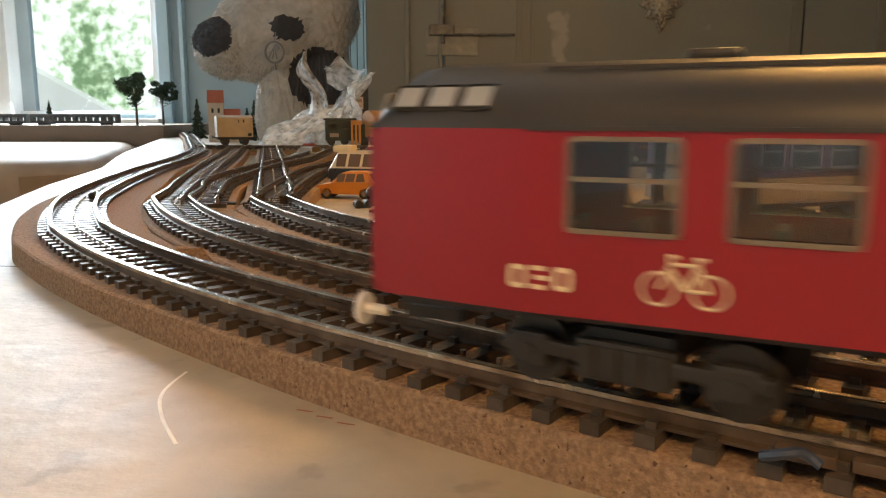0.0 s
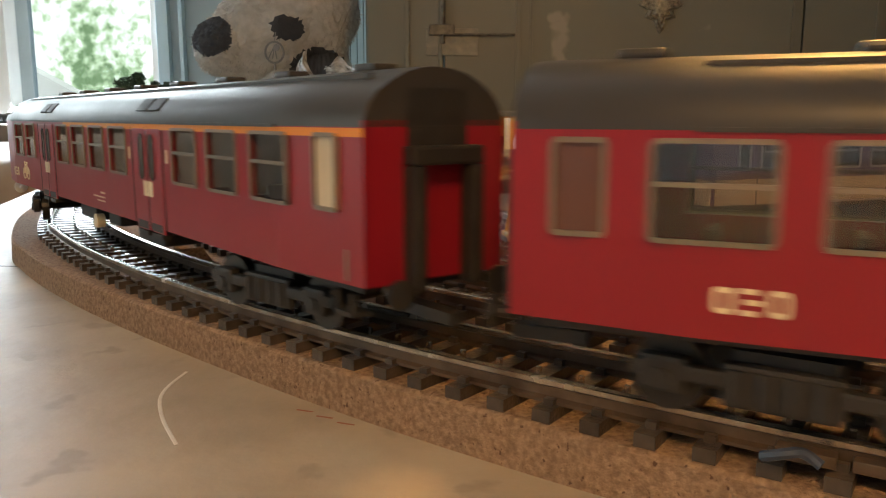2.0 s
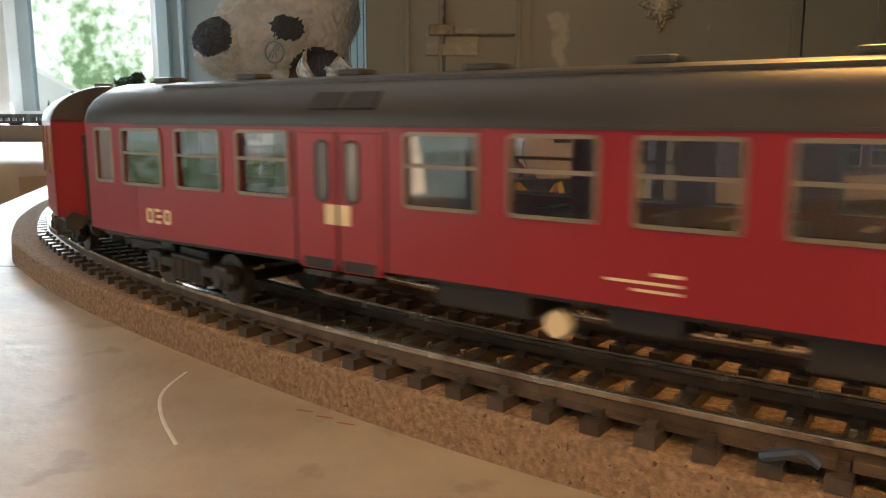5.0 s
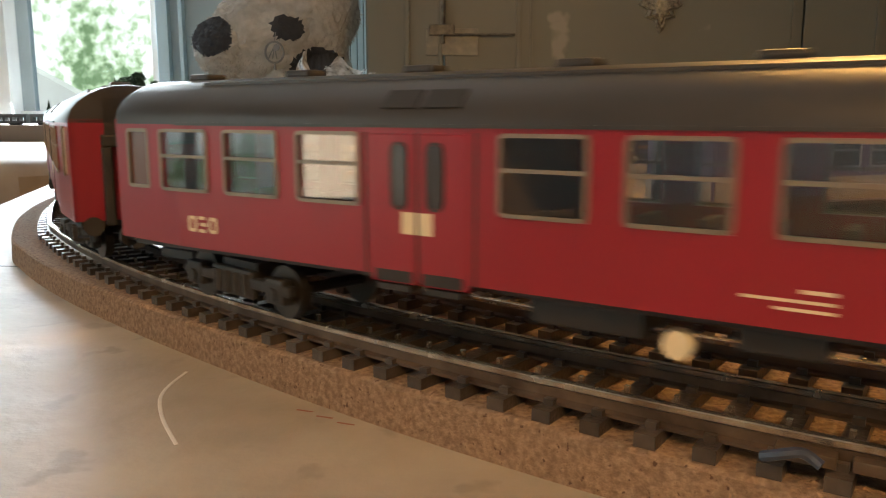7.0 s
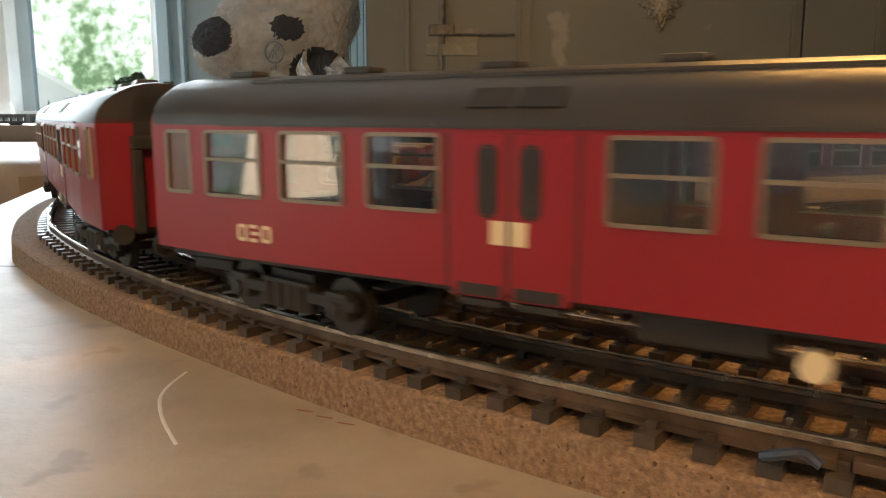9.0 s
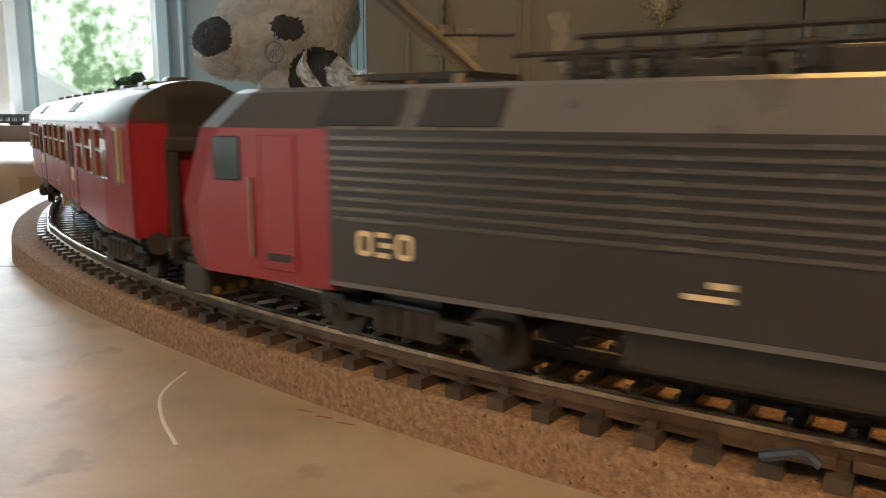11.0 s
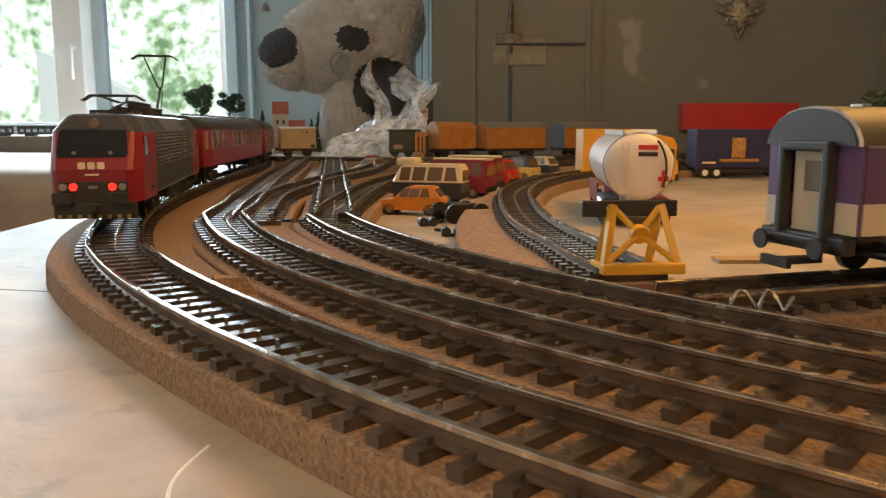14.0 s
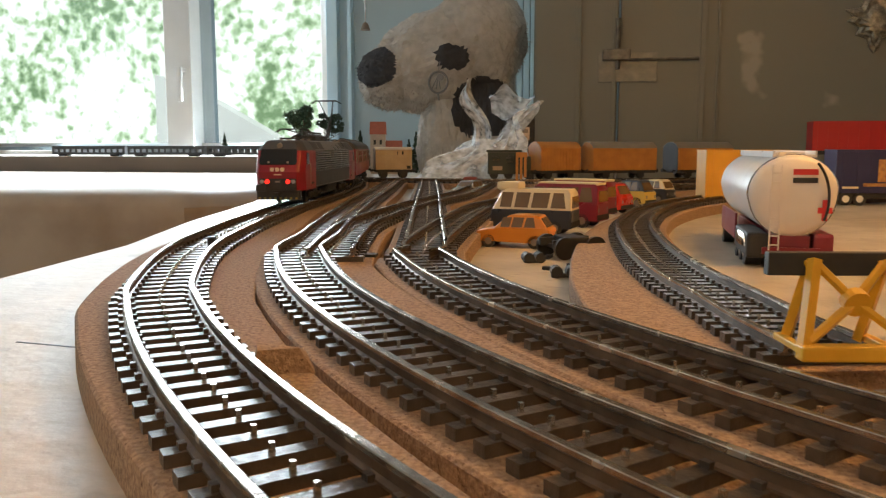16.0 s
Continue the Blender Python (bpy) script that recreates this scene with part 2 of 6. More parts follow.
WX0, WX1, WZ0, WZ1, WY = -1.335, -0.885, 0.056, 0.95, 2.5     # window opening in the far wall
slab("floor", -3.2, -2.0, -0.78, 2.6, 2.8, -0.74, mat("floor_boards", (0.2, 0.13, 0.08), 0.5, 0, None, 3), "dark wooden room floor", "floor")
slab("ceiling", -3.2, -2.0, 1.75, 2.6, 2.8, 1.8, M_WHITE, "white painted ceiling", "ceiling")
VY0, VY1, VZ0, VZ1 = -1.1, 0.95, -0.35, 1.2                    # window opening in the west wall
tagged(part("wall_west", boxes((-3.2, -2.0, -0.74, -3.1, VY0, 1.75), (-3.2, VY1, -0.74, -3.1, 2.8, 1.75), (-3.2, VY0, -0.74, -3.1, VY1, VZ0), (-3.2, VY0, VZ1, -3.1, VY1, 1.75)), M_WALL), "blue-grey painted wall with a low window", "wall", kind="structure")
slab("wall_east", 2.5, -2.0, -0.74, 2.6, 2.8, 1.75, M_CABINET, "grey-green painted wall", "wall")
slab("wall_south", -3.1, -2.0, -0.74, 2.5, -1.9, 1.75, M_WHITE, "pale painted wall behind the table", "wall")
bm = bmesh.new()
SX0, SX1 = -2.95, -1.42                                      # the second sash of the window
for a in ((-3.1, WY, -0.74, SX0, WY + 0.16, 1.75), (SX1, WY, WZ0, WX0, WY + 0.16, WZ1), (SX0, WY, -0.74, WX0, WY + 0.16, WZ0), (SX0, WY, WZ1, WX0, WY + 0.16, 1.75), (WX1, WY, -0.74, 2.5, WY + 0.16, 1.75), (WX0, WY, -0.74, WX1, WY + 0.16, WZ0), (WX0, WY, WZ1, WX1, WY + 0.16, 1.75)):
    box(bm, *a)
tagged(part("wall_north", bm, M_WALL), "blue-grey painted wall with a window opening", "wall", kind="structure")


def window():
    w = thing("window_1", "white framed casement window with bright garden view", "window", kind="structure")
    for n, a in (("jamb", (SX1 - 0.004, WY - 0.02, WZ0 - 0.004, WX0 + 0.004, WY + 0.13, WZ1)), ("jamb", (SX0 - 0.03, WY - 0.02, WZ0 - 0.004, SX0 + 0.01, WY + 0.13, WZ1)), ("jamb", (WX1 - 0.004, WY - 0.02, WZ0 - 0.04, WX1 + 0.02, WY + 0.1, WZ1)),
                 ("sash_rail", (SX0 + 0.01, WY + 0.03, WZ0 - 0.01, SX1 - 0.004, WY + 0.07, WZ0 + 0.012)), ("window_sill", (SX0 - 0.06, WY - 0.06, WZ0 - 0.035, WX1 + 0.02, WY - 0.02, WZ0 - 0.012)), ("sash_rail", (WX0, WY + 0.03, WZ0 - 0.01, WX1, WY + 0.07, WZ0 + 0.012))):
        part(n, boxes(a, bevel=0.003), M_WHITE, w)
    pane = part("pane", boxes((WX0, WY + 0.045, WZ0 + 0.01, WX1, WY + 0.05, WZ1)), M_GLASS, w)
    pane.visible_shadow = False
    pane = part("pane", boxes((SX0, WY + 0.045, WZ0 + 0.01, SX1, WY + 0.05, WZ1)), M_GLASS, w)
    pane.visible_shadow = False
    bm = bmesh.new()
    rod(bm, (WX0 - 0.02, WY - 0.02, 0.30), (WX0 - 0.02, WY - 0.045, 0.30), 0.008)
    box(bm, WX0 - 0.028, WY - 0.058, 0.20, WX0 - 0.012, WY - 0.044, 0.31, 0.003)
    part("handle", bm, M_WHITE, w, "white window handle")


window()


def side_window():
    w = thing("window_2", "white framed low window in the side wall", "window", kind="structure")
    for n, a in (("jamb", (-3.19, VY0 - 0.004, VZ0, -3.09, VY0 + 0.05, VZ1)), ("jamb", (-3.19, VY1 - 0.05, VZ0, -3.09, VY1 + 0.004, VZ1)), ("mullion", (-3.17, -0.10, VZ0 + 0.05, -3.11, -0.05, VZ1 - 0.05)),
                 ("sash_rail", (-3.18, VY0 + 0.05, VZ0, -3.10, VY1 - 0.05, VZ0 + 0.05)), ("sash_rail", (-3.18, VY0 + 0.05, VZ1 - 0.05, -3.10, VY1 - 0.05, VZ1)), ("window_sill", (-3.10, VY0 - 0.06, VZ0 - 0.03, -2.98, VY1 + 0.06, VZ0 - 0.002))):
        part(n, boxes(a, bevel=0.003), M_WHITE, w)
    for a, b in ((VY0 + 0.05, -0.10), (-0.05, VY1 - 0.05)):
        part("pane", boxes((-3.142, a, VZ0 + 0.05, -3.138, b, VZ1 - 0.05)), M_GLASS, w).visible_shadow = False


side_window()


def garden_backdrop():
    """Bright leafy distance far outside the windows, its daylight put in as emission."""
    m = bpy.data.materials.new("garden_glow")
    m.use_nodes = True
    t = m.node_tree
    n, link = t.nodes, t.links.new
    b = n["Principled BSDF"]
    co = n.new("ShaderNodeTexCoord").outputs["Object"]
    big, small = n.new("ShaderNodeTexNoise"), n.new("ShaderNodeTexNoise")
    big.inputs["Scale"].default_value, big.inputs["Detail"].default_value = 0.75, 3
    small.inputs["Scale"].default_value, small.inputs["Detail"].default_value = 5.0, 9
    add = n.new("ShaderNodeMath")
    add.operation = "ADD"
    r = n.new("ShaderNodeValToRGB")
    for k in (big, small):
        link(co, k.inputs["Vector"])
    link(big.outputs["Fac"], add.inputs[0])
    link(small.outputs["Fac"], add.inputs[1])
    half = n.new("ShaderNodeMath")
    half.operation = "MULTIPLY"
    half.inputs[1].default_value = 0.5
    link(add.outputs[0], half.inputs[0])
    link(half.outputs[0], r.inputs[0])
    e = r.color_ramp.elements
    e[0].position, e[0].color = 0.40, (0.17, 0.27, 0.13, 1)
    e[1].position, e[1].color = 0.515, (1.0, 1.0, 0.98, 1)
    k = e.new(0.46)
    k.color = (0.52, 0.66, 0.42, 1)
    # black base: the trees' daylight is all in the emission colour
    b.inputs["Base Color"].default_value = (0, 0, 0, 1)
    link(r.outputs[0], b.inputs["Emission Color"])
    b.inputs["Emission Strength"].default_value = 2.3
    tagged(part("backdrop", boxes((-22, 14, -3, 0, 14.1, 8)), m), "self-glowing backdrop of green trees against a white sky", "backdrop", kind="structure")
    tagged(part("backdrop", boxes((-14.1, -9, -4, -14, 9, 8)), m), "self-glowing garden backdrop beyond the side window", "backdrop", kind="structure")


garden_backdrop()
bm2 = bmesh.new()
loft(bm2, [[(-7.6, 12.6 + d, -1.0), (-5.0, 12.6 + d, -1.0), (-5.0, 12.6 + d, 0.0), (-6.55, 12.6 + d, 0.85), (-7.6, 12.6 + d, 1.3)] for d in (0, 0.4)])
tagged(part("neighbour_roof", bm2, mat("pale_roof", (0.9, 0.9, 0.88), 0.6)), "pale sunlit roof slope of a house outside", "roof", kind="structure")

# table top with a cut-away side, where a lower table shows
bm = bmesh.new()
outline = [(2.2, -0.9), (2.2, 2.44), (-0.82, 2.44), (-0.46, 1.15), (-0.412, 1.0), (-0.344, 0.80), (-0.30, 0.60), (-0.262, 0.467), (-0.24, 0.30), (-0.26, 0.1), (-0.3, -0.9)]
loft(bm, [[(x, y, z) for x, y in outline] for z in (-0.022, -0.0015)] + [[(x * 0.999, y * 0.999, 0.0) for x, y in outline]])
tagged(part("table_top", bm, M_BOARD), "worn pale painted wooden layout board", "table", kind="structure")
bm = bmesh.new()
outline = [(-0.72, 1.89), (-0.52, 1.22), (-0.60, 1.12), (-0.9, 1.06), (-1.4, 1.04), (-2.6, 1.05), (-2.6, 1.89)]
loft(bm, [[(-1.2 + (x + 1.2) * f, 1.89 + (y - 1.89) * f, z) for x, y in outline] for z, f in ((-0.2, 1.0), (-0.06, 1.0), (-0.034, 0.995), (-0.018, 0.975), (-0.011, 0.945), (-0.008, 0.90))])
tagged(part("side_table", bm, mat("beige_wood", (0.50, 0.40, 0.30), 0.5, 0, (0.3, 0.2, 0.13), 8, 0.7), None, "", True), "beige round-edged table beyond the cut-away", "table")
slab("back_shelf", -3.0, 1.90, -0.02, -0.665, 2.44, 0.030, mat("shelf_wood", (0.24, 0.18, 0.135), 0.5, 0, None, 8), "raised wooden shelf along the window wall", "shelf")


M_LOCK = mat("lock_plate_grey", (0.15, 0.15, 0.135), 0.45, 0.3, (0.25, 0.24, 0.2), 60, 0.7, 0.2)


def cabinet():
    x0, y0 = -0.137, 1.45
    c = thing("cabinet", "old grey-green painted cupboard with panelled doors", "cabinet")
    part("side_panel", boxes((x0, y0 + 0.002, -0.74, x0 + 0.02, y0 + 0.4, 1.6)), M_CABINET, c)
    for i, (a, b) in enumerate(((x0 + 0.004, 0.0), (0.003, 0.63), (0.633, 1.3))):
        d = part("door", boxes((a, y0 - 0.018, -0.7, b, y0, 1.5), bevel=0.002), M_CABINET, c)
        if i == 0:
            part("moulding", boxes((a + 0.066, y0 - 0.023, -0.6, a + 0.074, y0 - 0.018, 1.4), (b - 0.008, y0 - 0.023, -0.6, b - 0.002, y0 - 0.018, 1.4), bevel=0.001), M_CABINET, d)
        else:
            part("moulding", boxes((a + 0.125, y0 - 0.023, -0.6, a + 0.133, y0 - 0.018, 1.4), (a + 0.15, y0 - 0.023, -0.6, a + 0.154, y0 - 0.018, 1.4), (b - 0.02, y0 - 0.022, -0.6, b - 0.014, y0 - 0.018, 1.4), bevel=0.001), M_CABINET, d)
    iron = mat("dark_iron", (0.10, 0.095, 0.085), 0.5, 0.6, (0.2, 0.19, 0.16), 90, 0.7, 0.3)
    z = 0.197
    bm = bmesh.new()
    box(bm, -0.024, y0 - 0.032, z - 0.006, 0.02, y0 - 0.018, z + 0.012, 0.002)
    rod(bm, (0.0, y0 - 0.026, z - 0.02), (0.0, y0 - 0.026, z + 0.06), 0.004)
    part("lock_plate", boxes((-0.030, y0 - 0.0215, z - 0.040, 0.062, y0 - 0.018, z + 0.006), bevel=0.001), M_LOCK, c, "worn grey lock plate")
    part("latch", bm, iron, c, "dark iron latch")
    bm = bmesh.new()
    rod(bm, (0.012, y0 - 0.026, z - 0.005), (0.125, y0 - 0.026, z - 0.005), 0.0025)
    part("bolt", bm, iron, c, "thin iron bolt")
    # rosette: a shield with scrolls
    bm = bmesh.new()
    cx, cz = 0.380, 0.232
    half = [(0, -0.038), (0.007, -0.030), (0.010, -0.016), (0.027, -0.010), (0.022, 0.001), (0.040, 0.011), (0.032, 0.018), (0.043, 0.028), (0.022, 0.031), (0.015, 0.048), (0, 0.056)]
    ring = half + [(-x, z) for x, z in half[-2:0:-1]]
    loft(bm, [[(cx + x * f, y0 - 0.018 - d, cz + z * f) for x, z in ring] for d, f in ((0, 1.0), (0.004, 0.97), (0.007, 0.78), (0.005, 0.62), (0.009, 0.42), (0.010, 0.2))])
    part("rosette", bm, mat("old_brass", (0.36, 0.33, 0.26), 0.4, 0.7, (0.15, 0.13, 0.1), 200, 0.8, 0.4), c, "cast metal rosette ornament")


cabinet()

# ---- lines of the layout ----
def arc(cx, cy, r, a0, a1, step=2):
    n = max(2, int(abs(a1 - a0) / step))
    return [((cx + r * math.cos(radians(a0 + (a1 - a0) * k / n))) * MM, (cy + r * math.sin(radians(a0 + (a1 - a0) * k / n))) * MM) for k in range(n + 1)]


C_MAIN = (388.5, 614.0, 615.6)
ARC0 = 262.0
right_end = [(2.15, -0.16), (1.5, -0.105), (1.0, -0.055), (0.6, -0.022)]
MAIN = Line(right_end + arc(*C_MAIN, ARC0, 211) + [(-0.164, 0.35), (-0.1825, 0.40), (-0.1970, 0.455), (-0.2075, 0.50), (-0.2165, 0.545), (-0.2255, 0.59), (-0.2345, 0.64), (-0.2475, 0.73), (-0.2640, 0.82), (-0.293, 0.95), (-0.345, 1.12), (-0.425, 1.36), (-0.51, 1.62), (-0.59, 1.85), (-0.68, 2.1), (-0.77, 2.38)])
SECOND = Line(arc(385.6, 586.6, 555.4, 254, 200.5) + [(-0.1425, 0.436), (-0.155, 0.485), (-0.1765, 0.583), (-0.1975, 0.68), (-0.235, 0.87), (-0.275, 1.06)])
THIRD = Line(arc(414.0, 583.9, 535.7, 254, 201) + [(-0.087, 0.41), (-0.125, 0.583), (-0.185, 0.859), (-0.23, 1.06)])
FOURTH = Line([(0.030, 0.262), (0.024, 0.285), (0.0185, 0.315), (0.0105, 0.353), (0.0035, 0.415), (0.0005, 0.50), (0.004, 0.56), (0.017, 0.64), (0.044, 0.72), (0.09, 0.80), (0.165, 0.88), (0.3, 0.95), (0.6, 1.0)])
SIDING = Line([(0.036, 0.2265), (0.077, 0.2425), (0.115, 0.2565), (0.152, 0.270), (0.35, 0.341), (0.75, 0.485), (1.2, 0.65)])
CROSS_A = Line([(-0.118, 0.38), (-0.132, 0.44), (-0.143, 0.50), (-0.147, 0.59), (-0.146, 0.70), (-0.140, 0.80), (-0.150, 1.0)])
CROSS_B = Line([(-0.088, 0.41), (-0.094, 0.49), (-0.098, 0.60), (-0.094, 0.66), (-0.074, 0.75), (-0.02, 0.88), (0.08, 0.98), (0.3, 1.05)])
BACK = Line([(-0.335, 1.092), (-0.28, 1.083), (-0.16, 1.075), (-0.06, 1.09), (0.06, 1.135), (0.2, 1.21), (0.45, 1.34)])
T_LABEL = "dark sleepered model railway track on cork"
def main_bed(c):
    """The cork under the main line widens outwards along the table's edge."""
    u = min(1, max(0, (-0.03 - c.x) / 0.14))
    o, h = 14.0 + 8.5 * u * u * (3 - 2 * u), 16.5 + 12 * u
    if c.y > 0.5:
        h = 28.5 - min(1, (c.y - 0.5) / 0.2) * 12
        o = 22.5 - min(1, (c.y - 0.5) / 0.3) * 6
    return [(-o - 0.6, 0), (h + 0.6, 0), (h + 0.3, 7.2), (h - 0.4, 7.7), (-o + 0.4, 7.7), (-o - 0.3, 7.2)]


track(MAIN, "main curved model railway track on cork", 0.35, MAIN.length, outer=main_bed)
def second_bed(c):
    u = min(1, max(0, (0.02 - c.x) / 0.10)) * (1 - min(1, max(0, (c.y - 0.5) / 0.2)))
    h, o = 16.5 + 10 * u, 16.5
    return [(-o - 0.6, 0), (h + 0.6, 0), (h + 0.3, 7.1), (h - 0.4, 7.6), (-o + 0.4, 7.6), (-o - 0.3, 7.1)]


track(SECOND, T_LABEL, outer=second_bed)
track(THIRD, T_LABEL)
def fourth_bed(c):
    """The cork beside the curved siding spreads to its outer side."""
    u = min(1, max(0, (c.y - 0.27) / 0.36))
    o, h = 40 - 23 * u, 16.5
    return [(-o - 0.6, 0), (h + 0.6, 0), (h + 0.3, 7.0), (h - 0.4, 7.5), (-o + 0.4, 7.5), (-o - 0.3, 7.0)]


track(FOURTH, "shiny curved siding track ending at the buffer stop", pitch=6.0, outer=fourth_bed)
track(SIDING, "straight siding track under the violet coach")
track(CROSS_A, "turnout branch of dark model track", pitch=8)
track(CROSS_B, "turnout branch curving behind the toy cars", pitch=8)
track(BACK, "rear track with standing goods wagons", bed=True)


# ---- red train ----
def fit_taper(bm, half, taper_len, by):
    for v in bm.verts:
        d = abs(v.co.x) - (half - taper_len)
        if d > 0:
            v.co.y *= 1 - by * d / taper_len


def car_wheels(bm_parent, xs, half, r, w, hub):
    for x in xs:
        for k in (-1, 1):
            bm = bmesh.new()
            rod(bm, (x * MM, k * half * MM, r * MM), (x * MM, k * (half - w) * MM, r * MM), r * MM, 16)
            o = part("wheel", bm, M_BLACK, bm_parent)
            bm = bmesh.new()
            rod(bm, (x * MM, k * (half + 0.15) * MM, r * MM), (x * MM, k * (half - 0.5) * MM, r * MM), r * 0.55 * MM, 12)
            part("hub", bm, hub, o, "pale wheel hub")


def window_ring(w, h, r, t, depth):
    """A rounded frame in the x-z plane, around the origin, standing out to -y."""
    bm = bmesh.new()
    o, i = round_rect(w, h, r), round_rect(w - 2 * t, h - 2 * t, max(r - t, 0.0002))
    loft(bm, [[(x, 0, z) for x, z in i], [(x, -depth, z) for x, z in i], [(x, -depth, z) for x, z in o], [(x, 0, z) for x, z in o]], cap=False)
    return bm


def shared(name, bm, material):
    ob = part(name, bm, material)
    me = ob.data
    bpy.data.objects.remove(ob)
    return me


def hang(name, me, parent, m, label=""):
    ob = new(name, me)
    ob.parent = parent
    ob.matrix_basis = m
    if label:
        ob["label"] = label
    return ob


ZS, ZE, ZT, HW = 12.4, 36.9, 46.3, 16.4     # sill, eave, roof top, half width of a coach (mm over the rail)
ROOF = [(16.4, 36.9), (16.3, 38.2), (15.4, 40.2), (13.6, 42.1), (10.8, 43.8), (7.2, 45.3), (3.4, 46.1), (0, 46.3)]
ROOF = ROOF + [(-y, z) for y, z in ROOF[-2::-1]]


def mm_boxes(*args, bevel=0.0):
    return boxes(*[[v * MM for v in a] for a in args], bevel=bevel * MM)


RING = shared("frame", window_ring(14.6 * MM, 12.4 * MM, 1.1 * MM, 0.62 * MM, 0.4 * MM), M_FRAME)
RING_NARROW = shared("frame", window_ring(7.4 * MM, 12.4 * MM, 1.0 * MM, 0.7 * MM, 0.45 * MM), M_FRAME)
PANE = shared("pane", mm_boxes((-6.8, 0.3, -5.8, 6.8, 0.7, 5.8)), M_TINT)
BAR = shared("glazing_bar", mm_boxes((-6.7, -0.3, -0.3, 6.7, 0.25, 0.3)), M_FRAME)
PANE_WHITE = shared("pane", mm_boxes((-3.3, 0.1, -5.8, 3.3, 0.7, 5.8)), mat("frosted_white_pane", (0.62, 0.55, 0.42), 0.35, 0, None, 80, 0.3))
PANE_DIM = shared("pane", mm_boxes((-3.3, 0.1, -5.8, 3.3, 0.7, 5.8)), mat("dim_pane", (0.13, 0.06, 0.05), 0.2, 0, None, 80, 0.3))
DOOR_GLASS = shared("door_glass", window_ring(3.4 * MM, 11 * MM, 1.6 * MM, 0.45 * MM, 0.25 * MM), M_BLACK)
DOOR_PANE = shared("pane", mm_boxes((-1.3, -0.1, -4.9, 1.3, 0.1, 4.9)), mat("smoked_pane", (0.05, 0.05, 0.055), 0.12, 0, None, 100))
WHEEL = None


def wheel_mesh():
    bm = bmesh.new()
    rod(bm, (0, -8.2 * MM, 5.2 * MM), (0, -10.4 * MM, 5.2 * MM), 5.2 * MM, 20)
    rod(bm, (0, 8.2 * MM, 5.2 * MM), (0, 10.4 * MM, 5.2 * MM), 5.2 * MM, 20)
    rod(bm, (0, -9 * MM, 5.2 * MM), (0, 9 * MM, 5.2 * MM), 1.2 * MM, 8)
    return shared("wheelset", bm, [mat("wheel_steel", (0.06, 0.055, 0.05), 0.4, 0.7, None, 200)])


WHEELSET = wheel_mesh()


def bogie(parent, x, base=29.0):
    bm = bmesh.new()
    for s in (-1, 1):
        y0, y1 = sorted((s * 11.2 * MM, s * 13.2 * MM))
        box(bm, -19 * MM, y0, 5.0 * MM, 19 * MM, y1, 7.2 * MM, 0.0005)
        box(bm, -7 * MM, y0, 2.8 * MM, 7 * MM, y1, 8.5 * MM, 0.0006)
        for w in (-base / 2, base / 2):
            box(bm, (w - 3) * MM, y0 - 0.3 * MM, 3.2 * MM, (w + 3) * MM, y1 + 0.3 * MM, 8.2 * MM, 0.0007)
            rod(bm, (w * MM, y0 - 0.8 * MM, 5.2 * MM), (w * MM, y1 + 0.8 * MM, 5.2 * MM), 1.4 * MM, 10)
        for w in (-5, -1.6, 1.6, 5):
            rod(bm, (w * MM, s * 12.9 * MM, 3.4 * MM), (w * MM, s * 12.9 * MM, 7.8 * MM), 1.1 * MM, 8)
    box(bm, -6 * MM, -11.2 * MM, 5.5 * MM, 6 * MM, 11.2 * MM, 9.8 * MM)
    b = part("bogie", bm, M_BLACK, parent, "black sprung bogie")
    b.matrix_basis = pose(x * MM, 0, 0)
    for w in (-base / 2, base / 2):
        hang("wheelset", WHEELSET, b, pose(w * MM, 0, 0))
    return b


def block_letters(parent, x, z, y, size, side=-1):
    """Three plain shapes in the place of the railway's initials."""
    for i in range(3):
        bm = bmesh.new()
        w, h, t = size * 0.78, size, size * 0.2
        x0 = x + i * size * 0.98
        if i == 1:
            for dx, dz in ((0.1, 0.4), (-0.1, 0.0), (0.1, -0.4)):
                box(bm, (x0 - w * (0.4 - dx)) * MM, (y - 0.12) * MM, (z + dz * h - t / 2) * MM, (x0 + w * (0.4 + dx)) * MM, y * MM, (z + dz * h + t / 2) * MM)
        else:
            o = round_rect(w, h, w * 0.3)
            q = round_rect(w - 2 * t, h - 2 * t, w * 0.12)
            loft(bm, [[((x0 + a) * MM, (y) * MM, (z + b) * MM) for a, b in q], [((x0 + a) * MM, (y - 0.12) * MM, (z + b) * MM) for a, b in q],
                      [((x0 + a) * MM, (y - 0.12) * MM, (z + b) * MM) for a, b in o], [((x0 + a) * MM, y * MM, (z + b) * MM) for a, b in o]], cap=False)
        part("emblem", bm, M_CREAM, parent, "cream painted emblem shape")


LENGTH = 276.5
WIN = [20 + 7.1, 40.3 + 7.1, 60.2 + 7.1, 114.4, 134.2, 153.6, 172.8]


def to_left_side(top):
    """Mirrors what was built on the right-hand side of a vehicle to its left."""
    flip = Matrix.Diagonal((1, -1, 1, 1))
    for o in top.children_recursive:
        if o.type != "MESH":
            continue
        if o.data.users == 1 and o.matrix_basis == Matrix():
            o.data.transform(flip)
            o.data.flip_normals()
        elif o.name.startswith("door_glass"):
            o.matrix_basis = flip @ o.matrix_basis @ flip @ pose(0, 0, 0, 0, 0, 180)
        elif o.name.startswith("cab_window") or (o.parent and o.parent.name.startswith("door")):
            o.matrix_basis = flip @ o.matrix_basis @ flip


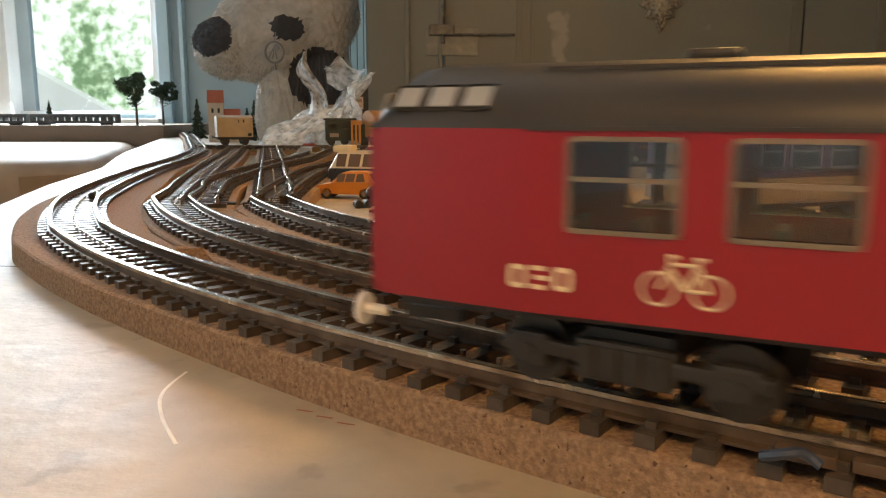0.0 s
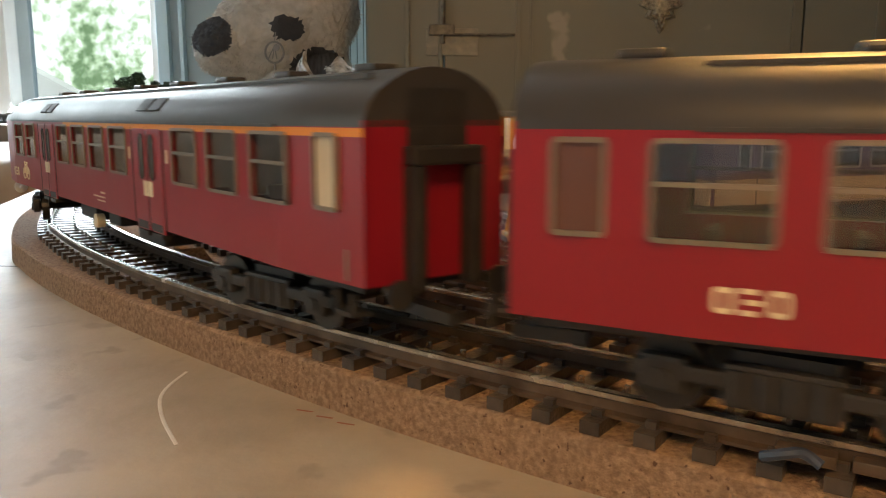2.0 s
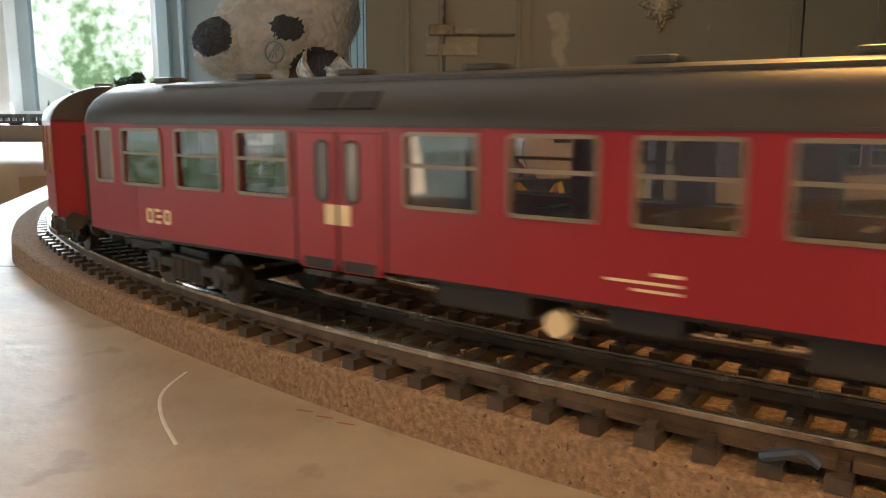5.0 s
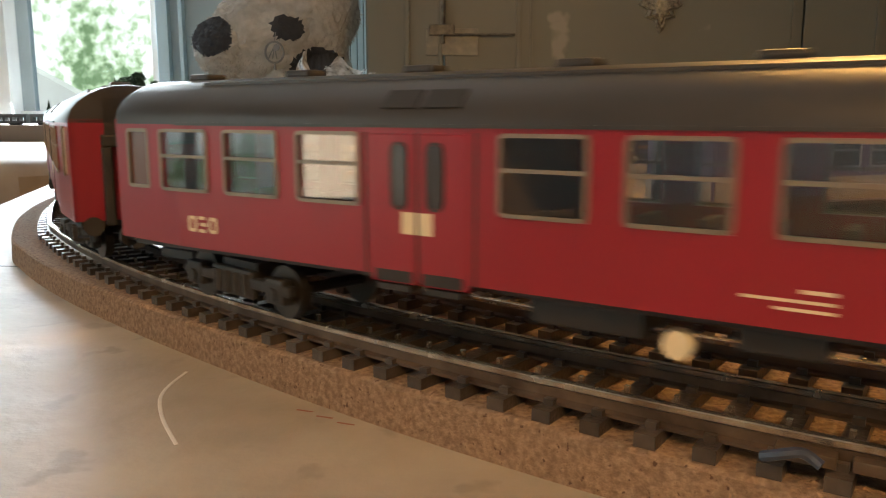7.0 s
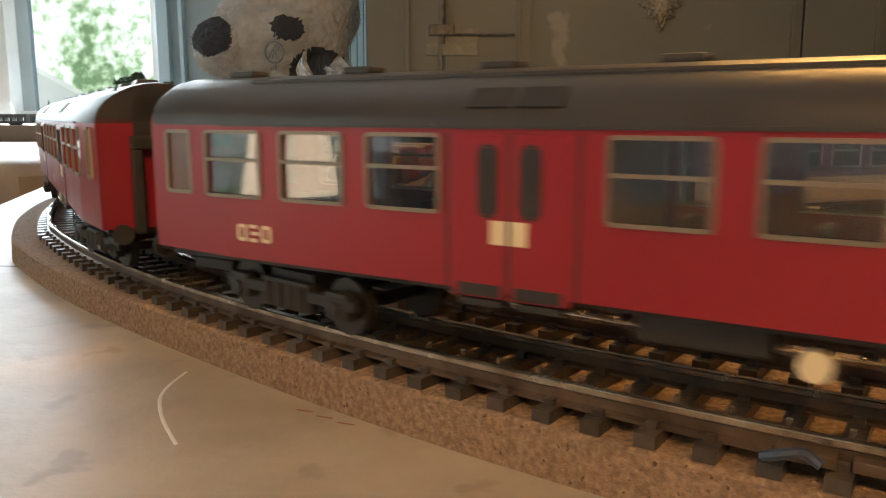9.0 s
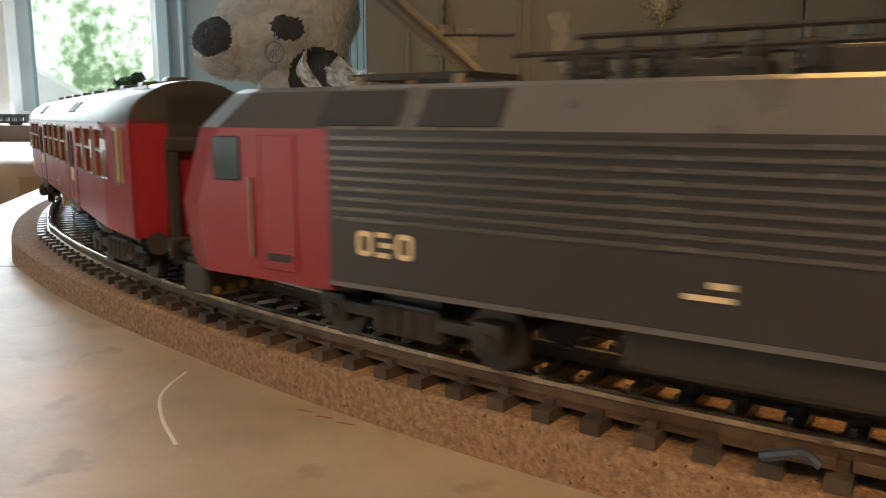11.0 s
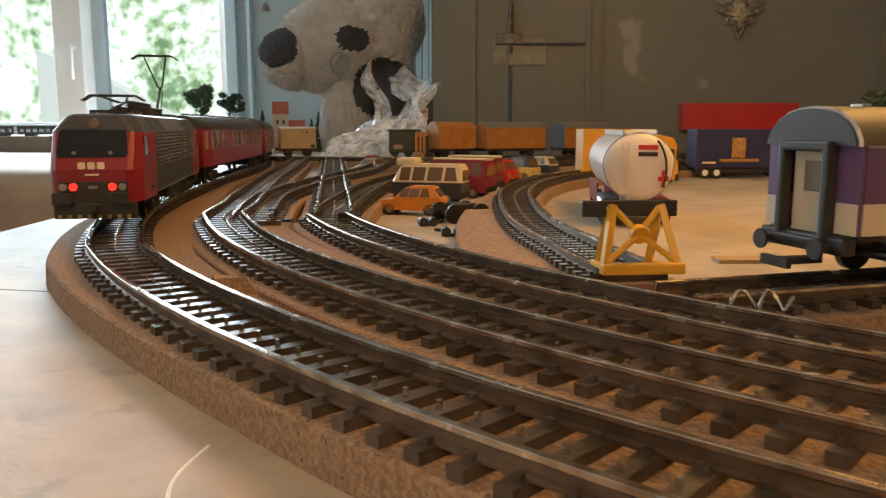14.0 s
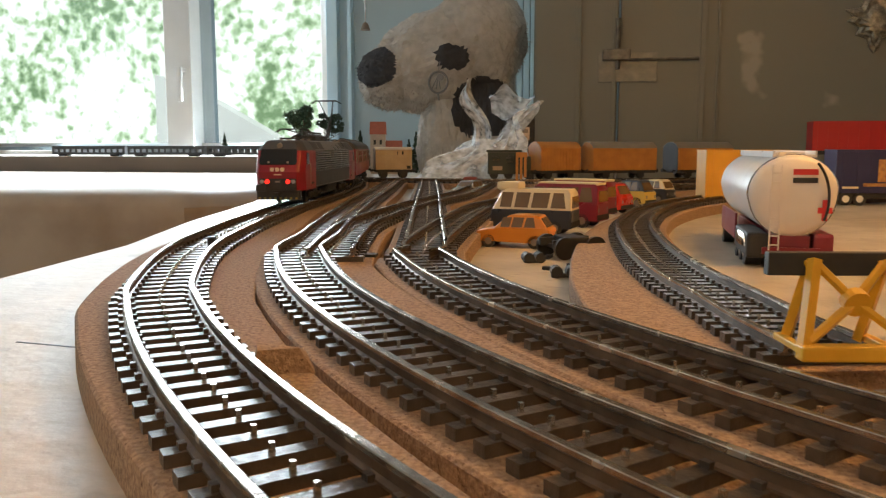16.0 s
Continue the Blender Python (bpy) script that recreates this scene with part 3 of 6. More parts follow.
def coach(cab=False, letters_at=None, stripe=False):
    """A red saloon coach along x: the leading end at +x, the wall seen at y < 0."""
    top = thing("passenger_coach", "red model passenger coach with dark grey roof", "railway coach", "red train")
    L = LENGTH / 2
    sides = [q - L for q in (WIN if cab else WIN[:3] + [109.6, 129.2, 148.9, 168.6])] + ([] if cab else [210.6 - L, 230.4 - L, 250.2 - L]) + ([219.6 - L, 239.5 - L] if cab else [])
    narrow = [9.6 - L] + ([] if cab else [266.9 - L])
    doors = [(91.5 if cab else 88.2) - L, (190.8 if not cab else 195.5) - L]
    z0, z1 = 23.6, 36.0
    cabx = L - 7
    for sgn in (-1, 1):
        cells = sorted([(x - 7.1, x + 7.1) for x in sides] + [(x - 3.5, x + 3.5) for x in narrow])
        end = L - 0.6
        xs = sorted({-L, end, -L + 24, L - 24} | {v for c in cells for v in c})
        zs = [ZS, z0, z1, ZE]
        bm = bmesh.new()
        v = {(i, k, d): bm.verts.new((x * MM, sgn * (HW - 1.2 * d) * MM, z * MM)) for i, x in enumerate(xs) for k, z in enumerate(zs) for d in (0, 1)}
        gap = [any(a - 0.01 <= (p + q) / 2 <= b_ + 0.01 for a, b_ in cells) for p, q in zip(xs, xs[1:])]
        solid = {(i, k) for i in range(len(xs) - 1) for k in range(3) if not (k == 1 and gap[i])}
        for i, k in solid:
            for d in (0, 1):
                bm.faces.new([v[i, k, d], v[i + 1, k, d], v[i + 1, k + 1, d], v[i, k + 1, d]])
            for (p, q), other in ((((i, k), (i + 1, k)), (i, k - 1)), (((i + 1, k), (i + 1, k + 1)), (i + 1, k)), (((i + 1, k + 1), (i, k + 1)), (i, k + 1)), (((i, k + 1), (i, k)), (i - 1, k))):
                if other not in solid:
                    bm.faces.new([v[p + (0,)], v[p + (1,)], v[q + (1,)], v[q + (0,)]])
        fit_taper(bm, L * MM, 24 * MM, 0.14)
        part("side_wall", bm, M_RED, top)
        for x in sides:
            y = sgn * HW
            d = abs(x) - (L - 24)
            y *= 1 - 0.14 * max(0, d) / 24
            turn = 0 if sgn < 0 else 180
            m = pose(x * MM, y * MM, 29.8 * MM, 0, 0, turn)
            w = hang("window", RING, top, m)
            hang("pane", PANE, w, Matrix())
            hang("glazing_bar", BAR, w, pose(0, 0, 0.8 * MM))
        for x in narrow:
            d = abs(x) - (L - 24)
            y = sgn * HW * (1 - 0.14 * max(0, d) / 24)
            w = hang("window", RING_NARROW, top, pose(x * MM, y * MM, 29.8 * MM, 0, 0, 0 if sgn < 0 else 180))
            hang("pane", PANE_WHITE if x < 0 else PANE_DIM, w, Matrix(), "frosted white pane" if x < 0 else "dim reddish pane")
        if sgn < 0:
            for x in doors:
                for k in (-1, 1):
                    d = part("door", mm_boxes((x + k * 5.2 - 4.7, -HW - 0.15, ZS - 1.2, x + k * 5.2 + 4.7, -HW + 0.5, 35.8), bevel=0.3), M_RED, top)
                    g = hang("door_glass", DOOR_GLASS, d, pose((x + k * 3.6) * MM, (-HW - 0.14) * MM, 29.0 * MM))
                    part("notice", mm_boxes((x + k * 1.75 - 1.35, -HW - 0.25, 19.6, x + k * 1.75 + 1.35, -HW - 0.1, 23.2)), M_CREAM, d, "cream notice plate")
                    part("step", mm_boxes((x + k * 5 - 3.6, -HW - 0.3, ZS - 2.4, x + k * 5 + 3.6, -HW + 3, ZS - 1.4), (x + k * 5 - 3.8, -HW - 0.22, ZS - 0.9, x + k * 5 + 3.8, -HW + 0.1, ZS + 1.0)), M_BLACK, d, "black door step")
                    p = hang("pane", DOOR_PANE, d, pose((x + k * 3.6) * MM, (-HW - 0.16) * MM, 29.0 * MM))
                for e in (-11.0, 0.0, 11.0):
                    part("door_seam", mm_boxes((x + e - 0.22, -HW - 0.12, ZS, x + e + 0.22, -HW + 0.2, 36.0)), M_BLACK, top)
    # roof
    bm = bmesh.new()
    xs = [-L, -L + 1.2, -L + 24, L - 24] + ([cabx - 8, cabx] if cab else [L - 1.2, L])
    rings = []
    for i, x in enumerate(xs):
        d = max(0, abs(x) - (L - 24)) / 24
        drop = 0.985 if abs(x) > L - 0.5 else 1
        rings.append([(x * MM, y * (1 - 0.14 * d) * drop * MM, (ZE + (z - ZE) * drop) * MM) for y, z in ROOF])
    loft(bm, rings)
    part("roof", bm, M_ROOF, top, "dark grey curved roof", True)
    for k in (-1, 1):
        part("gutter", mm_boxes((-L + 24, k * HW - 0.35, ZE - 0.2, L - 24, k * HW + 0.35, ZE + 0.35)), M_ROOF, top)
        part("roof_rib", mm_boxes((-L + 6, k * 8.4 - 0.3, 44.4, L - 24, k * 8.4 + 0.3, 45.2)), M_ROOF, top)
    for k in range(9):
        x = -L + 18 + k * 30.5
        if cab and x > L - 30:
            continue
        part("roof_vent", mm_boxes((x - 3.4, -2.6, 45.8, x + 3.4, 2.6, 47.5), bevel=0.7), M_ROOF, top)
    for x in doors:
        for d in (-4.2, 4.2):
            bm = mm_boxes((-3.6, -0.2, -2.0, 3.6, 0.2, 2.0), bevel=0.15)
            bmesh.ops.transform(bm, matrix=pose((x + d) * MM, -14.5 * MM, 41.2 * MM, -43, 0, 0), verts=bm.verts[:])
            part("roof_grille", bm, M_BLACK, top, "dark roof grille")
    # floor, ends, seats and underframe
    part("floor", mm_boxes((-L + 1, -13.5, ZS, L - 2, 13.5, ZS + 1.2)), M_CABIN, top)
    bm = bmesh.new()
    for k in range(24):
        x = -L + 20 + k * 10.1
        if x < L - 24 and min(abs(x - d) for d in doors) > 13:
            for y in (-9.5, 9.5):
                box(bm, (x - 0.8) * MM, (y - 5) * MM, 12 * MM, (x + 0.8) * MM, (y + 4) * MM, 22.6 * MM)
                box(bm, (x - 3) * MM, (y - 5) * MM, 12 * MM, (x + 3) * MM, (y + 5) * MM, 16.5 * MM)
    tagged(part("seats", bm, M_SEAT, top, "wine red saloon seats"), kind="stuff")
    part("partition", mm_boxes((doors[0] - 14, -14, 12, doors[0] - 13.2, 14, 36), (doors[0] + 13.2, -14, 12, doors[0] + 14, 14, 36), (doors[1] - 14, -14, 12, doors[1] - 13.2, 14, 36), (doors[1] + 13.2, -14, 12, doors[1] + 14, 14, 36)), M_CABIN, top)
    ends = [-1] if cab else [-1, 1]
    for e in ends:
        x = e * L
        part("end_wall", mm_boxes((min(x, x - e), -14.0, ZS, max(x, x - e), -6, ZE + 1), (min(x, x - e), 6, ZS, max(x, x - e), 14.0, ZE + 1)), M_RED, top)
        part("end_header", mm_boxes((min(x, x - e), -6, 31, max(x, x - e), 6, ZE + 6)), M_BLACK, top)
        for y0, y1, za, zb in ((-7, -4.6, ZS - 1, 31), (4.6, 7, ZS - 1, 31), (-7, 7, 31, 34)):
            part("gangway", mm_boxes((min(x, x + e * 3.4), y0, za, max(x, x + e * 3.4), y1, zb), bevel=0.5), M_BLACK, top, "black rubber gangway")
        part("gangway_door", mm_boxes((x - e * 1.0 - 0.3, -6, ZS, x - e * 1.0 + 0.3, 6, 32)), M_RED, top, "red gangway door")
        for k in (-1, 1):
            bm = bmesh.new()
            rod(bm, (x * MM, k * 10 * MM, 11.5 * MM), ((x + e * 3.5) * MM, k * 10 * MM, 11.5 * MM), 0.9 * MM)
            rod(bm, ((x + e * 3.4) * MM, k * 10 * MM, 11.5 * MM), ((x + e * 4.1) * MM, k * 10 * MM, 11.5 * MM), 2.4 * MM, 14)
            part("buffer", bm, M_BLACK, top)
    part("underframe", mm_boxes((-L + 3, -12.5, ZS - 1.6, L - 3, 12.5, ZS)), M_BLACK, top)
    for a, b, h in ((-44, -24, 6.4), (-8, 3, 7.6), (16, 34, 7.0)):
        part("equipment_box", mm_boxes((a, -12.5, h, b, 2.0, ZS - 1.4), bevel=0.5), M_BLACK, top)
    bm = bmesh.new()
    rod(bm, (10.5 * MM, -14.3 * MM, 7.6 * MM), (10.5 * MM, -12 * MM, 7.6 * MM), 2.1 * MM, 16)
    part("reservoir_end", bm, M_CREAM, top, "cream round tank end")
    part("coupling", mm_boxes((-L - 5, -1.5, 5.5, -L + 8, 1.5, 7.5)), M_BLACK, top)
    part("coupling", mm_boxes((L - 8, -1.5, 5.5, L + (2 if cab else 4), 1.5, 7.5)), M_BLACK, top)
    b = [bogie(top, -99), bogie(top, 99)]
    # print
    y = -HW
    x0 = (L - 26.5) if not cab else (L - 21.5)
    block_letters(top, x0 - 8, 17.3, y, 3.2)
    part("data_panel", mm_boxes((-9, y - 0.1, 17.2, -5, y, 17.7), (-9, y - 0.1, 16.0, 2, y, 16.4), (-9, y - 0.1, 14.9, -2, y, 15.3)), M_CREAM, top, "small cream lettering bars")
    for k in (-1, 1):
        part("class_mark", mm_boxes((doors[0] + k * 13.4 - 0.6, y - 0.1, 28, doors[0] + k * 13.4 + 0.6, y, 31)), M_CREAM, top)
    part("hand_rail", mm_boxes((-L + 4.2, -14.6, 13.0, -L + 5.0, -14.2, 18)), M_FRAME, top)
    part("footstep", mm_boxes((-L + 3, -14.6, 7.2, -L + 9, -11, 7.9), (-L + 3, -14.6, 7.2, -L + 3.7, -13.6, 11), (-L + 8.3, -14.6, 7.2, -L + 9, -13.6, 11)), M_BLACK, top)
    if stripe:
        part("class_stripe", mm_boxes((-L + 24, -HW - 0.12, 35.4, 32, -HW + 0.2, 36.75)), M_ORANGE, top, "orange first class stripe")
        bm = mm_boxes((-L, -HW - 0.12, 35.4, -L + 24, -HW + 0.2, 36.75))
        fit_taper(bm, L * MM, 24 * MM, 0.14)
        part("class_stripe", bm, M_ORANGE, top, "orange first class stripe")
    if cab:
        # sloping dark nose with three front panes
        bm = bmesh.new()
        low = [(y_ * 0.9, z_) for y_, z_ in ROOF]
        t0 = 1 - 0.14 * (24 - 7) / 24
        loft(bm, [[(cabx * MM, y_ * t0 * MM, z_ * MM) for y_, z_ in ROOF], [((L - 3.5) * MM, y_ * 0.87 * MM, (ZE + (z_ - ZE) * 0.95) * MM) for y_, z_ in ROOF], [((L - 0.5) * MM, y_ * 0.86 * MM, (ZE + (z_ - ZE) * 0.55) * MM) for y_, z_ in ROOF], [((L + 1.4) * MM, y_ * 0.85 * MM, (ZE + (z_ - ZE) * 0.08) * MM) for y_, z_ in ROOF]])
        part("cab_roof", bm, M_ROOF, top, "dark sloping cab front", True)
        part("cab_front", mm_boxes((L - 2, -13.9, ZS, L + 1.4, 13.9, ZE), bevel=0.8), M_RED, top)
        pm = mat("pale_cab_pane", (0.36, 0.38, 0.42), 0.12, 0, None, 60)
        for yy in (-9.6, -3.2, 3.2, 9.6):
            o = part("cab_window", mm_boxes((-0.3, -2.7, -2.2, 0.3, 2.7, 2.2), bevel=0.4), pm, top, "pale cab window")
            o.matrix_basis = pose((L + 0.25) * MM, yy * 0.9 * MM, 39.9 * MM, 0, -23, 0)
        for x in (L - 5.0, L - 10.6, L - 16.2):
            f = 1 - 0.14 * (x - (L - 24)) / 24
            ring = part("cab_window", window_ring(5.0 * MM, 4.8 * MM, 0.7 * MM, 0.75 * MM, 0.3 * MM), M_ROOF, top, "small framed cab window")
            ring.matrix_basis = pose(x * MM, -14.6 * f * MM, 41.15 * MM, -43, 0, 0)
            o = part("cab_window", mm_boxes((-1.9, -0.15, -1.8, 1.9, 0.15, 1.8), bevel=0.1), pm, top, "pale cab window")
            o.matrix_basis = pose(x * MM, -14.62 * f * MM, 41.15 * MM, -43, 0, 0)
        for yy in (-9, 9):
            bm = bmesh.new()
            rod(bm, ((L + 1.2) * MM, yy * MM, 15 * MM), ((L + 1.9) * MM, yy * MM, 15 * MM), 1.5 * MM, 12)
            part("headlight", bm, M_WHITE, top, "white headlight")
            bm = bmesh.new()
            rod(bm, ((L + 1) * MM, yy * 1.1 * MM, 8.4 * MM), ((L + 5) * MM, yy * 1.1 * MM, 8.4 * MM), 0.9 * MM)
            rod(bm, ((L + 4.6) * MM, yy * 1.1 * MM, 8.4 * MM), ((L + 5.4) * MM, yy * 1.1 * MM, 8.4 * MM), 2.6 * MM, 14)
            part("buffer", bm, M_WHITE, top, "pale round buffer")
        # bicycle mark
        bm = bmesh.new()
        bx, bz, yb = 231.5 - L, 17.3, -HW - 0.12
        for k in (-3.1, 3.1):
            for i in range(14):
                a, b2 = i * math.tau / 14, (i + 1) * math.tau / 14
                rod(bm, ((bx + k + 2.1 * math.cos(a)) * MM, yb * MM, (bz + 2.1 * math.sin(a)) * MM), ((bx + k + 2.1 * math.cos(b2)) * MM, yb * MM, (bz + 2.1 * math.sin(b2)) * MM), 0.22 * MM, 4)
        for p, q in (((-3.1, 0), (-1.6, 3.2)), ((-1.6, 3.2), (1.5, 3.2)), ((-1.6, 2.6), (0.2, 0)), ((0.2, 0), (1.8, 3.9)), ((0.2, 0), (3.1, 0)), ((3.1, 0), (1.5, 3.2)), ((-1.9, 4.3), (-0.8, 4.1)), ((1.2, 4.0), (2.5, 4.0)), ((-1.6, 3.2), (-1.8, 4.3))):
            rod(bm, ((bx - p[0]) * MM, yb * MM, (bz + p[1]) * MM), ((bx - q[0]) * MM, yb * MM, (bz + q[1]) * MM), 0.26 * MM, 4)
        part("bicycle_mark", bm, M_CREAM, top, "cream bicycle pictogram")
    to_left_side(top)
    return top, b


def close_ends(top, tail=-0.060, ratio=0.94, front=0.051, squeeze=0.965):
    """Closes up the compartments behind the rear doors and before the front doors of a saloon coach."""
    done = set()

    def drawn(x):
        return tail + (x - tail) * ratio if x < tail else front + (x - front) * squeeze if x > front else x

    def close_up(ob):
        for o in ob.children:
            if o.name.startswith("bogie"):
                continue
            if o.matrix_basis.translation.length > 1e-6:
                o.location.x = drawn(o.location.x)
                continue
            if o.type == "MESH" and o.data.name not in done:
                done.add(o.data.name)
                for v in o.data.vertices:
                    v.co.x = drawn(v.co.x)
            close_up(o)

    close_up(top)


SPEED = 0.1359
S_ARC = sum(math.dist(a, b) for a, b in zip(right_end, right_end[1:])) + math.dist(right_end[-1], arc(*C_MAIN, ARC0, 211)[0])


def s_of_angle(deg):
    """Way along the main line at an angle of its curve."""
    target = Vector(((C_MAIN[0] + C_MAIN[2] * math.cos(radians(deg))) * MM, (C_MAIN[1] + C_MAIN[2] * math.sin(radians(deg))) * MM))
    d = np.hypot(MAIN.xy[:, 0] - target.x, MAIN.xy[:, 1] - target.y)
    return float(MAIN.s[int(np.argmin(d))])


S_REAR = s_of_angle(231.5) - 2.0 * SPEED      # tail of the first coach at the start
BEHIND = [0.0, 0.2912, 0.5770, 0.8670, 1.156]      # tail to tail behind the first coach
TRAIN = []
for k in range(5):
    if k == 0:
        ob, bogies = coach(cab=True, stripe=True)
        tagged(ob, "red driving trailer with cab, bicycle mark and orange stripe")
    elif k == 1:
        ob, bogies = coach()
        close_ends(ob)
    else:
        ob = copy_thing(TRAIN[1][0], Matrix())
        bogies = [o for o in ob.children if o.name.startswith("bogie")]
        bogies.sort(key=lambda o: o.location.x)
    TRAIN.append((ob, bogies, S_REAR + LENGTH * MM / 2 - BEHIND[k], 0.099))


def ride(ob, bogies, centre, pivot):
    rows, swing = [], [[], []]
    for i in range(0, 33):
        t = i * 0.5
        s = centre + SPEED * t
        a, b = MAIN.at(s - pivot), MAIN.at(s + pivot)
        d = b - a
        yaw = math.degrees(math.atan2(d.y, d.x))
        mid = (a + b) / 2
        rows.append((t, pose(mid.x, mid.y, RAIL, 0, 0, yaw)))
        for k, q in enumerate((s - pivot, s + pivot)):
            w = MAIN.way(q)
            swing[k].append((t, pose((-pivot if k == 0 else pivot), 0, 0, 0, 0, (math.degrees(math.atan2(w.y, w.x)) - yaw + 180) % 360 - 180)))
    walk(ob, rows)
    for o, r in zip(bogies, swing):
        walk(o, r)


def motions():
    for ob, bogies, centre, pivot in TRAIN:
        ride(ob, bogies, centre, pivot)


# ---- locomotive ----
def locomotive():
    top = thing("electric_locomotive", "red and black electric model locomotive with lit red tail lamps", "locomotive", "red train")
    L = 109.0
    C = 41.5
    dark = mat("loco_side_black", (0.032, 0.032, 0.036), 0.4, 0, None, 60, 0.5, 0.05)
    roofm = mat("loco_roof_grey", (0.12, 0.125, 0.135), 0.28, 0, (0.09, 0.093, 0.10), 50, 0.6, 0.05)
    # ribs lighter than the side: their daylight glint is put into the colour
    ribm = mat("loco_rib_glint", (0.075, 0.077, 0.083), 0.25, 0.0, None, 60, 0.4)
    red = mat("loco_red", (0.25, 0.014, 0.026), 0.33, 0, (0.21, 0.012, 0.022), 60, 0.5, 0.04)
    black_glass = mat("dark_windscreen", (0.012, 0.013, 0.016), 0.08, 0, None, 30)
    bm = bmesh.new()
    extrude_x(bm, [(-16.8, 9), (16.8, 9), (16.8, 34.5), (-16.8, 34.5)], (-L + C) * MM * 1000, (L - C) * MM * 1000)
    for v in bm.verts:
        v.co *= MM
    part("body_side", bm, dark, top)
    for k in (-1, 1):
        for i in range(9):
            z = 20 + i * 1.6
            part("side_rib", mm_boxes((-L + C + 1, min(k * 16.7, k * 17.25), z, L - C - 1, max(k * 16.7, k * 17.3), z + 0.66)), ribm, top)
        part("sill_stripe", mm_boxes((-L + C, min(k * 16.7, k * 17.0), 9, L - C, max(k * 16.7, k * 17.0), 9.8)), roofm, top)
    bm = bmesh.new()
    extrude_x(bm, [(-16.8, 34.5), (16.8, 34.5), (12.6, 40.8), (11.4, 41.4), (-11.4, 41.4), (-12.6, 40.8)], -(L - C), L - C)
    for v in bm.verts:
        v.co *= MM
    part("roof", bm, roofm, top, "grey bevelled loco roof")
    for a, b in ((-70, -54), (-50, -36), (36, 50), (54, 70)):
        for k in (-1, 1):
            o = part("roof_grille", mm_boxes(((a), -0.2, -3.2, b, 0.2, 3.2)), dark, top)
            o.matrix_basis = pose(0, k * 14.75 * MM, 37.7 * MM, k * 33.5, 0, 0)

    def cabin(e):
        def ring(z, xf, hw, ch):
            p = [(L - C, -hw), (L - C, hw), (xf - 9, hw), (xf - 1.6, hw - ch * 0.75), (xf, hw - ch * 1.25), (xf, -hw + ch * 1.25), (xf - 1.6, -hw + ch * 0.75), (xf - 9, -hw)]
            return [(e * x * MM, y * MM, z * MM) for x, y in (p if e > 0 else p[::-1])]
        c_low, c_mid, c_eave, c_top = ring(8.0, L - 2, 16.6, 4), ring(20.5, L, 16.8, 3.5), ring(34.5, L - 6.5, 16.8, 3.0), ring(40.6, L - 11, 12.6, 3.0)
        bm = bmesh.new()
        loft(bm, [c_low, c_mid, c_eave])
        c = part("cab", bm, red, top, "red cab end")
        bm = bmesh.new()
        loft(bm, [c_eave, c_top, ring(41.4, L - 12.5, 11.4, 3)])
        part("cab_roof", bm, mat("cab_roof_grey", (0.06, 0.06, 0.066), 0.4, 0, None, 60) if e > 0 else bpy.data.materials["cab_roof_grey"], c, "dark grey cab roof")

        def xf(z):
            return L + 0.12 - max(0, min(z, 34.5) - 20.5) * 6.5 / 14.0 - max(0, z - 34.5) * 4.5 / 6.1
        bm = bmesh.new()
        pts = [(12.4, 35.4), (13.0, 34.5), (13.6, 26.4), (12.6, 25.2), (-12.6, 25.2), (-13.6, 26.4), (-13.0, 34.5), (-12.4, 35.4)]
        loft(bm, [[(e * (xf(z) + d) * MM, y * 0.92 * MM, z * MM) for y, z in pts] for d in (-0.5, 0.25)])
        part("windscreen", bm, black_glass, c, "dark one-piece windscreen")
        for yy in (-10.4, 10.4):
            bm = bmesh.new()
            rod(bm, (e * (xf(26.8)) * MM, yy * 0.62 * MM, 26.8 * MM), (e * (xf(26.8) + 0.7) * MM, yy * 0.62 * MM, 26.8 * MM), 0.8 * MM, 10)
            part("wiper_pivot", bm, M_FRAME, c)
        for k in (-1, 1):
            part("cab_side_window", mm_boxes((e * (L - 17) - 3.8, k * 16.8 - 0.25, 25.2, e * (L - 17) + 3.2, k * 16.8 + 0.25, 33.0), bevel=0.3), black_glass, c)
            part("cab_door", mm_boxes((e * (L - 30.0) - 4.2, k * 16.8 - 0.15, 10, e * (L - 30.0) + 4.2, k * 16.8 + 0.15, 33.4), bevel=0.3), red, c)
            part("door_slot", mm_boxes((e * (L - 30) - 3, k * 16.8 - 0.3, 11.6, e * (L - 30) + 3, k * 16.8 + 0.3, 13), bevel=0.2), M_BLACK, c)
            part("hand_rail", mm_boxes((e * (L - 23.5) - 0.25, k * 17.1 - 0.25, 12, e * (L - 23.5) + 0.25, k * 17.1 + 0.25, 26)), M_FRAME, c)
            # lamps, buffers
            for yy, r, m, n in ((k * 6.9, 1.4, M_TAIL if e < 0 else M_BLACK, "tail_lamp"), (k * 10.5, 1.4, M_LENS, "headlight")):
                bm = bmesh.new()
                rod(bm, (e * (L - 1.6) * MM, yy * MM, 14.2 * MM), (e * (L + 0.4) * MM, yy * MM, 14.2 * MM), r * MM, 16)
                part(n, bm, m, c, "lit red tail lamp" if m is M_TAIL else "")
            bm = bmesh.new()
            rod(bm, (e * (L - 1) * MM, k * 10 * MM, 10.2 * MM), (e * (L + 4) * MM, k * 10 * MM, 10.2 * MM), 1.3 * MM, 10)
